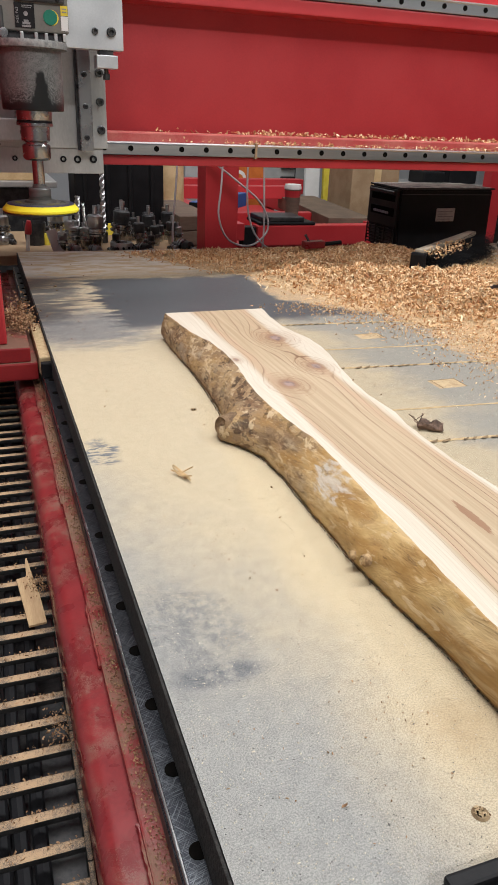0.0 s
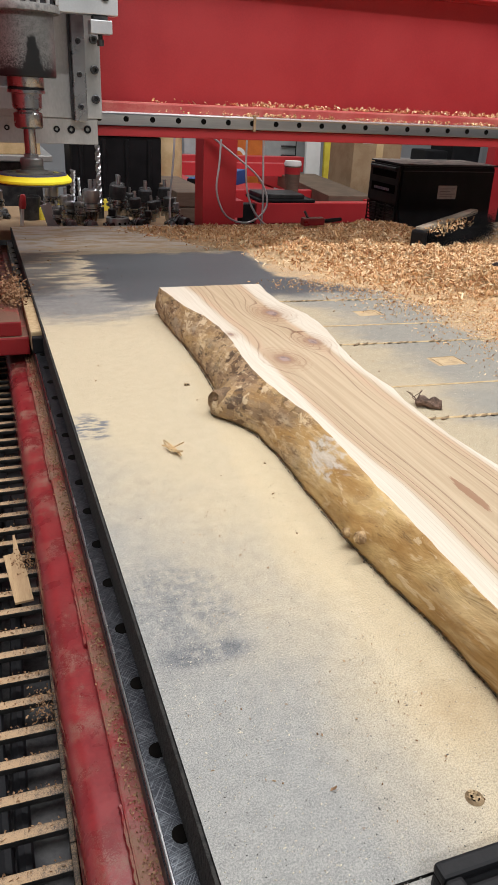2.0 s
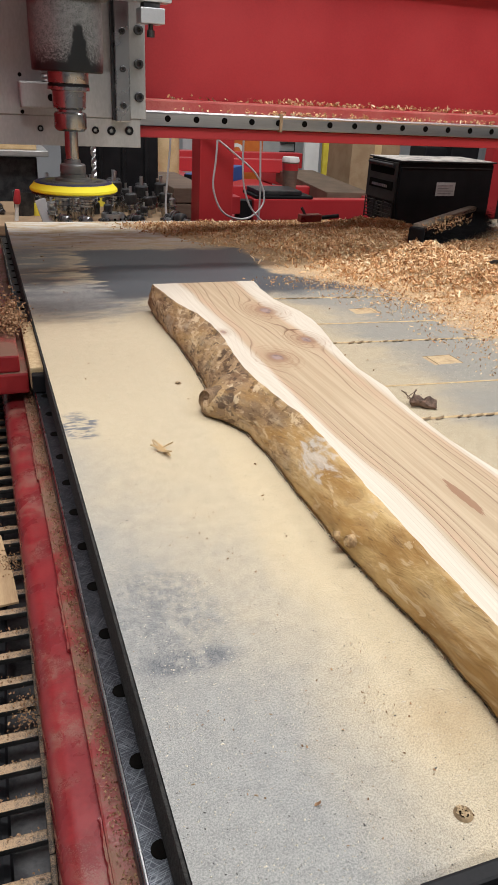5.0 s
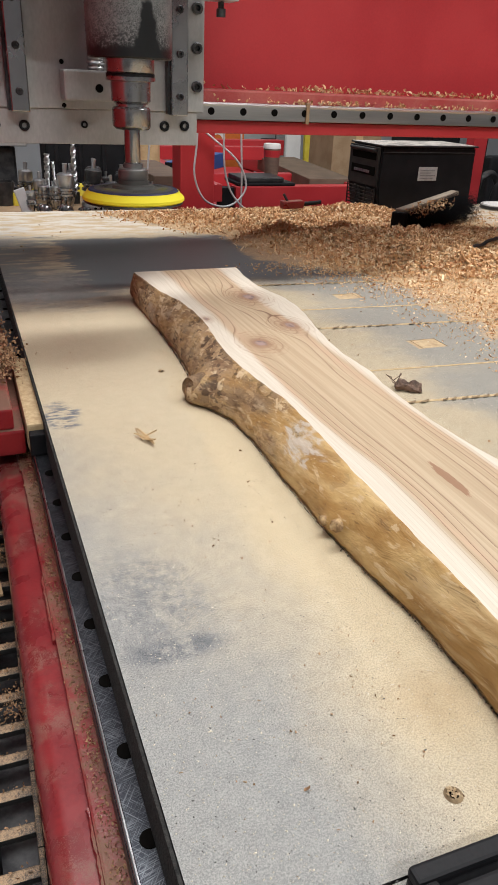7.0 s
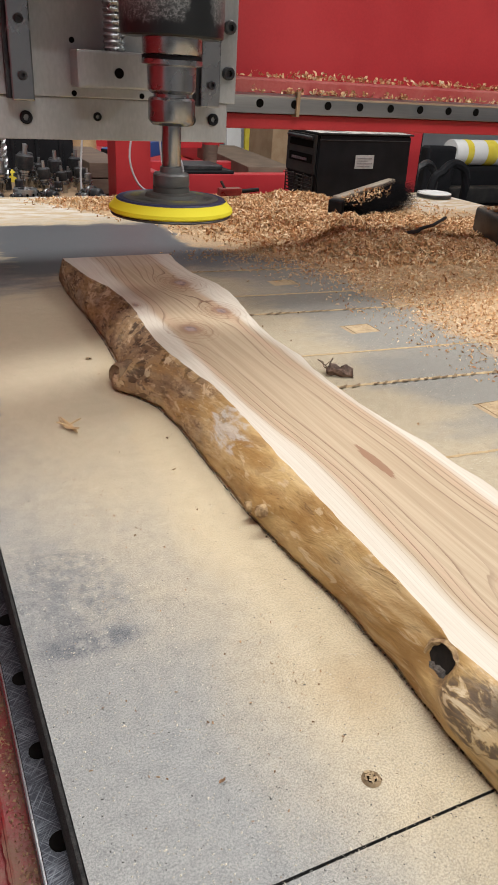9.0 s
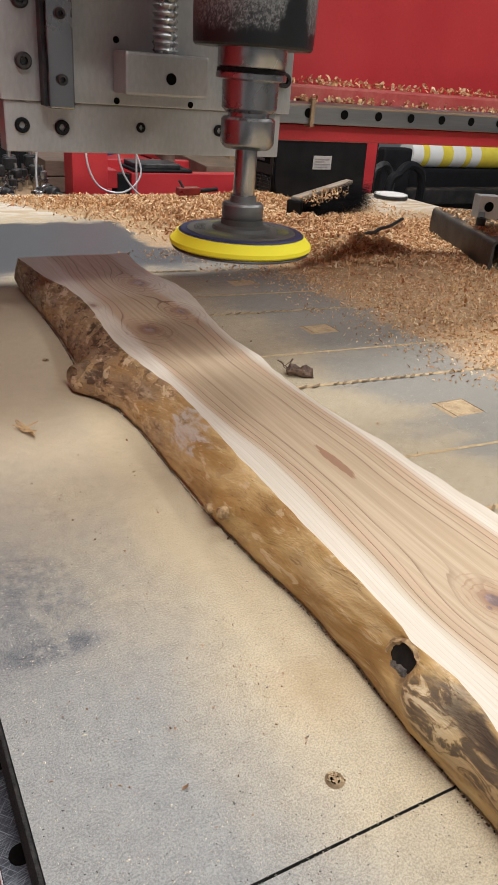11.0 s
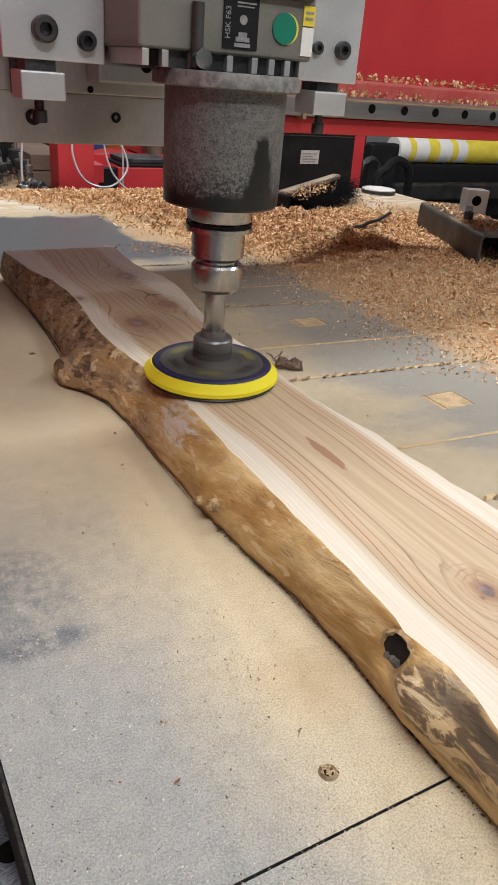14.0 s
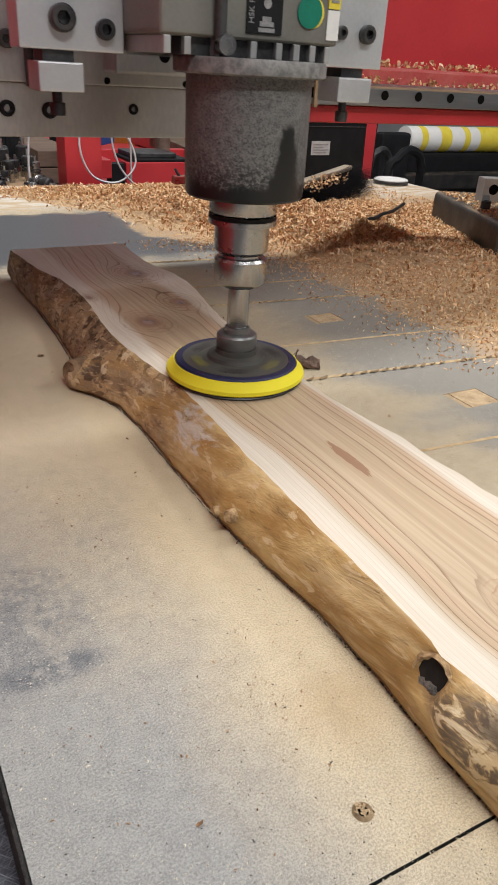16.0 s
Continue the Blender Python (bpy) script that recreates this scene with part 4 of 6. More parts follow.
tagged(shavings("grit_and_gap_shade", spots, 92, (0.0005, 0.0016), None, GRIT, (0.0002, 0.0005)), "black bark grit deepening the shade along the foot of the slab", "bark grit", kind="stuff")
spots = [(gr.uniform(0.19, 1.0), 0.3078 + gr.choice((-1, 1)) * abs(gr.gauss(0.0014, 0.0006)), gr.uniform(-0.002, 0.0006)) for k in range(600)]
tagged(shavings("joint_crumbs", spots, 93, (0.0005, 0.002), None, BOARD, (0.0003, 0.0007)), "torn pale crumbs along the joint of the boards", "crumbs", kind="stuff")
spots = []
for cx, cy, sx, sy, n_ in ((0.335, 0.42, 0.02, 0.03, 40), (0.27, 0.66, 0.012, 0.03, 16), (0.3, 0.62, 0.03, 0.05, 16), (0.25, 0.5, 0.03, 0.06, 20), (0.3, 0.35, 0.05, 0.06, 25)):
    spots += [(gr.gauss(cx, sx), gr.gauss(cy, sy), 0.0008) for k in range(n_)]
spots = [s for s in spots if s[0] < along(BASE_L, s[1]) - 0.005 and s[0] > 0.19]
tagged(shavings("board_crumbs", spots, 94, (0.0005, 0.0018), None, FINE_DUST, (0.0002, 0.0006)), "small pale wood crumbs scattered on the board", "crumbs", kind="stuff")


def splinter():
    ob = thing("splinter", "thin torn wood splinter lying on the dusty board", "wood splinter")
    for k, (a, ln, w, c) in enumerate(((20, 0.044, 0.0026, 0.25), (32, 0.036, 0.0017, -0.3), (100, 0.026, 0.001, 0.5))):
        bm = bmesh.new()
        pts = []
        for i in range(7):
            f = i / 6 - 0.5
            pts.append((ln * f, c * ln * (0.25 - f * f), 0.002 + 0.005 * abs(f) * (k + 1)))
        rows = [[bm.verts.new((x, y + s * w * (1 - abs(2 * f) ** 2 * 0.8), z + d)) for s, d in ((-1, 0), (1, 0), (0, 0.0016))] for (x, y, z), f in zip(pts, [i / 6 - 0.5 for i in range(7)])]
        for a_, b_ in zip(rows, rows[1:]):
            for s in range(3):
                bm.faces.new((a_[s], a_[(s + 1) % 3], b_[(s + 1) % 3], b_[s]))
        bm.faces.new(rows[0][::-1])
        bm.faces.new(rows[-1])
        part("sliver", bm, PINE, ob).matrix_basis = pose(0, 0, 0, 0, 0, a)
    return ob


wood_splinter = splinter()


# ---- cable chain beside the table ----
CHAIN_DUSTY = surface("dusty_chain_plastic", (0.01, 0.01, 0.01), (0.022, 0.021, 0.02), 30, 0.5, 0, 0.5, 500, 0.0008, dust=0.64, dust_colour=(0.42, 0.285, 0.17))


def cable_chain():
    ob = thing("cable_chain", "black plastic cable chain with dusty cross bars", "cable chain")
    x0, x1, z = -0.04, 0.110, -0.135
    bar = box(x0, x1, -0.0048, 0.0048, -0.003, 0.0035, 0.0018)
    first = part("cross_bar", bar, CHAIN_DUSTY, ob)
    side = part("side_link", box(x1 - 0.001, x1 + 0.0035, -0.0175, 0.0175, -0.03, 0.0045, 0.0015), CHAIN_DUSTY, ob)
    for k in range(54):
        y = 0.2 + 0.033 * k
        for src in (first, side):
            o = src if k == 0 else src.copy()
            if k:
                scene.collection.objects.link(o)
            o.matrix_basis = pose(0, y, z + (0.0015 if k % 2 else 0), 0, 0, 0)
    for k in range(7):
        x = x0 + 0.012 + k * 0.018
        pts = [(x + 0.004 * math.sin(y * 9 + k), y, z - 0.022 - 0.008 * ((k * 37) % 3) / 2 + 0.003 * math.sin(y * 14 + 2 * k)) for y in np.linspace(0.1, 1.9, 40)]
        part("hose", tube(pts, 0.0065), BLACK, ob, smooth=True)
    part("tray", box(x0 - 0.01, x1 + 0.008, 0.05, 2.1, z - 0.09, z - 0.07), DARK_STEEL, ob, "dark steel tray under the chain")
    part("bracket", box(0.02, 0.05, 0.5, 1.8, FLOOR, z - 0.09), DARK_STEEL, ob)
    return ob


chain = cable_chain()
chain.matrix_world = pose(0.003, 0, 0, 0, 0, -0.8)
bm = bmesh.new()
pts = [(0.011, 0), (0.030, 0.002), (0.027, 0.05), (0.021, 0.1), (0.0178, 0.135), (0.0155, 0.134), (0.0145, 0.095), (0.003, 0.092)]
lowv, topv = [bm.verts.new((x, y, 0)) for x, y in pts], [bm.verts.new((x, y, 0.0025)) for x, y in pts]
bm.faces.new(lowv[::-1])
bm.faces.new(topv)
for i in range(len(pts)):
    j = (i + 1) % len(pts)
    bm.faces.new((lowv[i], lowv[j], topv[j], topv[i]))
chip = tagged(part("wood_chip", bm, surface("weathered_chip", (0.34, 0.22, 0.12), (0.46, 0.32, 0.18), 40, 0.85, 0, 0.4, 300, 0.001, (3, 0.3, 1))), "thin tan wood chip lying on the cable chain", "wood chip")
chip.matrix_world = pose(0.086, 0.768, -0.1295, 0, 0, 0)
spots = [(rng.uniform(0.0, 0.115), 0.2 + 0.033 * rng.randrange(30) + rng.uniform(-0.005, 0.005), -0.131 + rng.uniform(0, 0.002)) for _ in range(1500)]
spots += [(rng.gauss(cx, 0.007), rng.gauss(cy, 0.011), -0.128 + abs(rng.gauss(0, 0.005))) for cx, cy in ((0.112, 0.84), (0.113, 0.61), (0.114, 0.4)) for _ in range(160)]
tagged(shavings("chain_chips", spots, 21, (0.001, 0.0045), None, FINE_DUST, (0.0002, 0.0006)), "wood chips caught on the cable chain", "wood chips", kind="stuff")
spots = [(min(0.168, rng.gauss(0.1625, 0.0035)), rng.uniform(0.25, 1.5), -0.0692 + rng.uniform(0, 0.0012)) for _ in range(3200)]
tagged(shavings("beam_chips", spots, 22, (0.0006, 0.0024), None, FINE_DUST, (0.0002, 0.0006)), "fine chips along the side beam", "wood chips", kind="stuff")


# ---- gantry ----
def hex_bolt(r, m, parent, material=DARK_STEEL):
    """A socket cap screw whose head points along -y."""
    bm = lathe([(r, 0), (r, r * 0.7), (r * 0.85, r * 0.85), (r * 0.5, r * 0.85)], 18, m)
    lathe([(r * 0.5, r * 0.85), (r * 0.45, r * 0.25), (0, r * 0.25)], 6, m, bm)
    return part("bolt", bm, material, parent, smooth=True)


FRONT = Matrix.Rotation(radians(90), 4, "X")     # turns +z to -y


def facing(x, y, z):
    return Matrix.Translation((x, y, z)) @ FRONT


gantry = thing("gantry", "red steel gantry beam with two bright linear rails", "gantry")
# the origin is the middle of the lower rail's front, at board height
part("beam", box(-0.05, 2.3, 0.075, 0.36, 0.27, 0.70, 0.004), RED, gantry)
part("lower_lip", box(-0.05, 2.3, 0.012, 0.0749, 0.2705, 0.292, 0.003), RED, gantry)
part("lower_ledge", box(-0.05, 2.3, 0.0125, 0.0749, 0.2925, 0.3425, 0.004), RED_LEDGE, gantry, "red ledge under tan dust")
part("upper_ledge", box(-0.05, 2.3, 0.012, 0.0749, 0.632, 0.664, 0.002), RED, gantry)
part("upper_lip", box(-0.05, 2.3, 0.004, 0.0749, 0.602, 0.6315, 0.003), RED, gantry)
for z0, z1, nm in ((0.2935, 0.3215, "lower_rail"), (0.6335, 0.6615, "upper_rail")):
    bm = bmesh.new()
    prof = [(0.0119, z0), (0.001, z0), (0.0, z0 + 0.001), (0.0, z1 - 0.006), (-0.002, z1 - 0.003), (0.002, z1), (0.0119, z1)]
    ends = [[bm.verts.new((x, y, z)) for y, z in prof] for x in (-0.04, 2.28)]
    for i in range(len(prof)):
        j = (i + 1) % len(prof)
        bm.faces.new((ends[0][i], ends[0][j], ends[1][j], ends[1][i]))
    bm.faces.new(ends[0][::-1])
    bm.faces.new(ends[1])
    rl = part(nm, bm, STEEL, gantry)
    hole = part("bolt_hole", lathe([(0.0062, 0), (0.0062, 0.0008), (0, 0.0008)], 14, facing(0, 0, 0)), HOLE, rl)
    for k in range(38):
        o = hole if k == 0 else hole.copy()
        if k:
            scene.collection.objects.link(o)
        o.matrix_basis = pose(0.016 + 0.06 * k, 0.0, (z0 + z1) / 2)
part("rag_tie", box(0.738, 0.744, -0.004, 0.012, 0.290, 0.325, 0.001), CARD, gantry, "tan tie round the rail")
grng = random.Random(31)
spots = []
while len(spots) < 1500:
    x = grng.uniform(0.5, 2.1)
    if grng.random() < 0.25 + 0.75 * max(0, noise.noise((x * 7, 0, 0))) and (x > 0.72 or grng.random() < 0.25):
        if grng.random() < 0.6:
            spots.append((x, grng.uniform(0.02, 0.07), 0.344 + abs(grng.gauss(0, 0.004))))
        else:
            spots.append((x, grng.uniform(0.001, 0.012), 0.323 + abs(grng.gauss(0, 0.003))))
tagged(shavings("ledge_litter", spots, 33, (0.005, 0.012), gantry), kind="stuff")
# end frame with its foot on the side rail
# dusty red of the foot, darkened in the colour for the gantry's shade
FOOT_RED_SHADED = surface("dusty_shaded_foot_paint", (0.24, 0.014, 0.018), (0.3, 0.02, 0.022), 26, 0.4, 0, 0.12, 300, 0.0005, dust=0.8, dust_colour=(0.15, 0.075, 0.05))
part("end_plate", box(-0.16, 0.116, -0.485, 0.30, 0.0045, 0.95, 0.004), RED, gantry)
part("foot_plate", box(-0.16, 0.163, -0.51, -0.25, -0.055, -0.0225, 0.004), FOOT_RED_SHADED, gantry)
part("foot_upper", box(-0.16, 0.152, -0.507, -0.27, -0.0222, 0.004, 0.003), FOOT_RED_SHADED, gantry)
part("bearing_block", box(0.1645, 0.1853, -0.53, -0.30, -0.0415, -0.008, 0.003), DUST_LINE, gantry, "dust-covered bearing block on the side rail")
part("wiper", box(0.166, 0.1853, -0.545, -0.5303, -0.0415, -0.015, 0.002), BLACK, gantry)
part("end_frame", box(2.2, 2.45, -0.04, 0.36, -0.1, 0.95, 0.004), RED, gantry)

# ---- saddle that carries the spindle across ----
saddle = thing("saddle", "milled aluminium saddle plate with vertical rails and ball screw", "machine carriage")
# the origin lies on the spindle's axis, in the plane of the rail's front, at board height
part("lower_strip", box(-0.183, 0.156, -0.062, -0.030, 0.256, 0.307, 0.0015), ALU, saddle)
part("main_plate", box(-0.186, 0.166, -0.066, -0.030, 0.3072, 0.72, 0.0015), ALU, saddle)
for x in (-0.150, 0.120):
    part("runner_block", box(x - 0.04, x + 0.04, -0.0298, -0.003, 0.285, 0.335, 0.003), DARK_STEEL, saddle)
for x in (-0.127, 0.119):
    zr = part("vertical_rail", box(x - 0.0135, x + 0.0135, -0.090, -0.0662, 0.302, 0.70, 0.002), BRIGHT_STEEL, saddle)
    # dark strip added in place of the shade along the rail's left side
    part("rail_shade_strip", box(x - 0.0175, x - 0.0137, -0.082, -0.0662, 0.304, 0.70), DARK_STEEL, zr)
    for k in range(6):
        hex_bolt(0.0055, facing(x, -0.090, 0.330 + 0.06 * k), zr)
    for k in range(5):
        s = -1 if x < 0 else 1
        hex_bolt(0.0085, facing(x + s * 0.034, -0.066, 0.345 + 0.055 * k), saddle)
for x, z, r in ((-0.165, 0.283, 0.0072), (-0.122, 0.282, 0.0072), (-0.03, 0.285, 0.005), (0.07, 0.285, 0.006), (0.1, 0.285, 0.0072), (0.134, 0.286, 0.0072)):
    hex_bolt(r * 1.1, facing(x, -0.0595, z), saddle, BLACK)
for x, z in ((-0.06, 0.312), (0.03, 0.312), (-0.06, 0.372)):
    part("drill_hole", lathe([(0.0035, 0), (0.0035, 0.0006), (0, 0.0006)], 12, facing(x, -0.066, z)), HOLE, saddle)
blk = part("screw_bearing", box(-0.064, 0.033, -0.108, -0.0662, 0.320, 0.362, 0.003), ALU, saddle)
part("bore", lathe([(0.006, 0), (0.006, 0.0006), (0, 0.0006)], 14, facing(-0.012, -0.108, 0.338)), HOLE, blk)
bm = bmesh.new()
lathe([(0, 0.362)] + [(0.0125 + (0.0018 if k % 2 else -0.001), 0.362 + 0.0035 * k) for k in range(100)] + [(0, 0.72)], 18, pose(-0.012, -0.088, 0), bm)
part("ball_screw", bm, BRIGHT_STEEL, saddle, smooth=True)

# ---- spindle head ----
head = thing("spindle_head", "router spindle head with worn black nose and steel tool holder", "machine spindle")
# the origin is the middle of the sanding pad's underside
part("holder_nut", lathe([(0, 0.0945), (0.021, 0.0945), (0.0245, 0.0975), (0.0255, 0.1), (0.0255, 0.1195), (0.0235, 0.122), (0.0195, 0.1225), (0.0195, 0.1255), (0, 0.1255)], 40), BRIGHT_STEEL, head, smooth=True)
part("tool_holder", lathe([(0, 0.1256), (0.022, 0.1256), (0.0258, 0.129), (0.0262, 0.152), (0.0325, 0.1535), (0.0325, 0.158), (0.029, 0.159), (0.029, 0.1615), (0.0305, 0.1625), (0.0315, 0.164), (0.0315, 0.182), (0, 0.182)], 48), BRIGHT_STEEL, head, smooth=True)
# black sleeve over the groove stands for the shade in it
part("holder_groove_shade", lathe([(0.0318, 0.1585), (0.0318, 0.162)], 40), BLACK, head)
part("shank", lathe([(0, 0.046), (0.01, 0.046), (0.0107, 0.047), (0.0107, 0.0946), (0, 0.0946)], 28), BRIGHT_STEEL, head, smooth=True)
part("nose", lathe([(0, 0.1785), (0.0525, 0.1785), (0.0542, 0.1805), (0.0548, 0.2), (0.0548, 0.277), (0, 0.277)], 64), NOSE, head, smooth=True)
part("flange", lathe([(0, 0.2771), (0.0635, 0.2771), (0.066, 0.2785), (0.066, 0.2875), (0.0648, 0.29), (0, 0.29)], 64), FLANGE, head, "dusty dark flange", smooth=True)
part("neck", box(-0.075, 0.055, -0.022, 0.06, 0.2902, 0.3028), DARK_STEEL, head)
for k, x in enumerate((-0.088, -0.071, -0.046, -0.012, 0.012, 0.029, 0.045, 0.060)):
    part("cooling_rib", box(x - 0.003, x + 0.003, -0.028, 0.06, 0.2903, 0.3029, 0.001), ALU, head)
CF = -0.030          # front of the motor cover
part("motor_cover", box(-0.095, 0.068, CF, 0.066, 0.303, 0.60, 0.004, seg=3), BEIGE, head, "cream painted motor cover")
part("cover_lid", box(-0.022, 0.062, CF - 0.006, CF - 0.0002, 0.3475, 0.40, 0.003), DARK_STEEL, head)
for x in (-0.012, 0.05):
    part("lid_screw", lathe([(0.004, 0), (0.003, 0.002), (0, 0.002)], 10, facing(x, CF - 0.006, 0.353)), BLACK, head)
plate = part("type_plate", box(-0.022, 0.011, CF - 0.0014, CF - 0.0002, 0.3080, 0.3455, 0.0004), BLACK, head, "black printed type plate")
part("sticker", lathe([(0.0118, 0), (0.0118, 0.001), (0, 0.001)], 36, facing(0.037, CF - 0.0006, 0.3265)), GREEN, head, "round green sticker")
part("sticker_edge", lathe([(0.0118, 0), (0.0118, 0.0005), (0, 0.0005)], 36, facing(0.0395, CF - 0.0002, 0.3265)), YELLOW_PAPER, head)
yl = part("warning_label", box(0.055, 0.0668, CF - 0.0012, CF - 0.0002, 0.3305, 0.3455), YELLOW_PAPER, head, "small yellow warning label")
for z in (0.335, 0.3395):
    part("print_bar", box(0.057, 0.065, CF - 0.0016, CF - 0.0013, z, z + 0.002), GREY_PAPER, yl)
part("paper_label", box(0.055, 0.0668, CF - 0.0010, CF - 0.0002, 0.3075, 0.3295), WHITE, head, "pale paper label")
part("hose_fitting", rod(0.005, (-0.046, CF - 0.004, 0.292), (-0.046, CF - 0.004, 0.338), 14), DARK_STEEL, head, smooth=True)
part("fitting_head", lathe([(0.0075, -0.004), (0.0085, 0.0), (0.0075, 0.006), (0, 0.007)], 18, facing(-0.043, CF - 0.006, 0.2985)), BRIGHT_STEEL, head, "round steel fitting", smooth=True)


def lettering(body, size, m, parent, material):
    c = bpy.data.curves.new("lettering", "FONT")
    c.body, c.size, c.extrude, c.align_x = body, size, 0.0002, "CENTER"
    me = bpy.data.meshes.new_from_object(bpy.data.objects.new("tmp", c))
    me.materials.append(material)
    ob = new("lettering", me)
    ob.parent = parent
    ob.matrix_basis = m
    return ob


lettering("HSK F63", 0.0066, Matrix.Translation((-0.0155, CF - 0.0016, 0.3268)) @ FRONT @ pose(0, 0, 0, 0, 0, 90), plate, GREY_PAPER)
for x0, x1, z0, z1 in ((-0.010, 0.003, 0.3135, 0.317), (-0.0075, 0.0005, 0.317, 0.3205), (-0.011, 0.004, 0.3095, 0.3125), (-0.010, 0.008, 0.341, 0.3422), (-0.010, 0.006, 0.3385, 0.3395)):
    part("print_mark", box(x0, x1, CF - 0.0018, CF - 0.0015, z0, z1), GREY_PAPER, plate)
part("print_disc", lathe([(0.0036, 0), (0.0036, 0.0003), (0, 0.0003)], 20, facing(-0.0035, CF - 0.0016, 0.3295)), GREY_PAPER, plate)
for x0, x1 in ((-0.183, -0.0952), (0.0682, 0.178)):
    part("mounting_plate", box(x0, x1, 0.05, 0.085, 0.288, 0.70, 0.0015), ALU_LIGHT, head, "light milled mounting plate")
part("mounting_web", box(-0.095, 0.068, 0.0662, 0.0848, 0.288, 0.70), ALU, head)
for x, z, r in ((-0.148, 0.311, 0.0105), (-0.112, 0.305, 0.008), (0.155, 0.318, 0.0085), (0.125, 0.318, 0.006), (-0.148, 0.39, 0.0105), (0.155, 0.39, 0.0085)):
    hex_bolt(r, facing(x, 0.050, z), head, DARK_STEEL)
for x0, x1 in ((-0.170, -0.132), (0.126, 0.166)):
    blkk = part("stop_block", box(x0, x1, 0.046, 0.084, 0.257, 0.2795, 0.0015), ALU_LIGHT, head, "bright stop block")
    xm = (x0 + x1) / 2
    part("spacer", box(xm - 0.013, xm + 0.013, 0.054, 0.084, 0.2797, 0.2878), DARK_STEEL, blkk)
    part("stop_screw", lathe([(0.0, 0.238), (0.0062, 0.238), (0.0066, 0.2395), (0.0066, 0.248), (0.0042, 0.2485), (0.0042, 0.2568)], 16, pose(xm, 0.065, 0)), DARK_STEEL, blkk, smooth=True)

# the sanding pad turns on the head
pad = new("sanding_pad")
pad.parent = head
tagged(pad, "round sanding pad with yellow foam rim")
part("foam", lathe([(0, 0.003), (0.0685, 0.003), (0.0712, 0.005), (0.0708, 0.0085), (0.0645, 0.0148), (0.0638, 0.0165), (0, 0.0165)], 64), YELLOW, pad, "bright yellow foam rim", smooth=True)
part("abrasive", lathe([(0, 0), (0.0685, 0), (0.0695, 0.0014), (0.0685, 0.0029), (0, 0.0029)], 64), DARK_STEEL, pad, "dark sanding disc", smooth=True)
OLIVE = surface("dull_yellow_vent", (0.16, 0.15, 0.03), (0.26, 0.24, 0.04), 60, 0.7)
BLUE_RING = surface("blue_pad_ring", (0.006, 0.007, 0.035), (0.012, 0.014, 0.06), 60, 0.6)
HUB_STEEL = surface("dull_hub_steel", (0.12, 0.12, 0.12), (0.22, 0.22, 0.215), 60, 0.4, 0.6, 0.15, 300, 0.0003)
PAD_TOP = surface("pad_top_grey", (0.035, 0.035, 0.033), (0.075, 0.072, 0.06), 50, 0.6, 0, 0.2, 300)
part("blue_ring", lathe([(0.063, 0.0166), (0.061, 0.0182), (0.055, 0.0184), (0.055, 0.0166)], 64), BLUE_RING, pad, smooth=True)
part("pad_plate", lathe([(0.0548, 0.0166), (0.0545, 0.0186), (0.03, 0.0196), (0.0285, 0.023), (0.021, 0.0245), (0.0205, 0.03), (0, 0.03)], 64), PAD_TOP, pad, smooth=True)
for k in range(6):
    a = k * math.pi / 3
    part("vent_hole", lathe([(0.0058, 0), (0.0058, 0.0012), (0.0045, 0.0014), (0, 0.0012)], 16, pose(0.042 * math.cos(a), 0.042 * math.sin(a), 0.0188)), OLIVE if k % 2 else BLACK, pad)
part("hub", lathe([(0, 0.0301), (0.0195, 0.0301), (0.0205, 0.032), (0.0205, 0.043), (0.019, 0.045), (0.013, 0.0455), (0.0125, 0.0515), (0, 0.0515)], 40), HUB_STEEL, pad, smooth=True)

clump = random.Random(51)
tagged(shavings("caught_litter", [(clump.gauss(0.143, 0.014), clump.gauss(-0.36, 0.03), 0.006 + abs(clump.gauss(0, 0.018))) for _ in range(1500)], 52, (0.002, 0.006), gantry, FINE_DUST), kind="stuff")


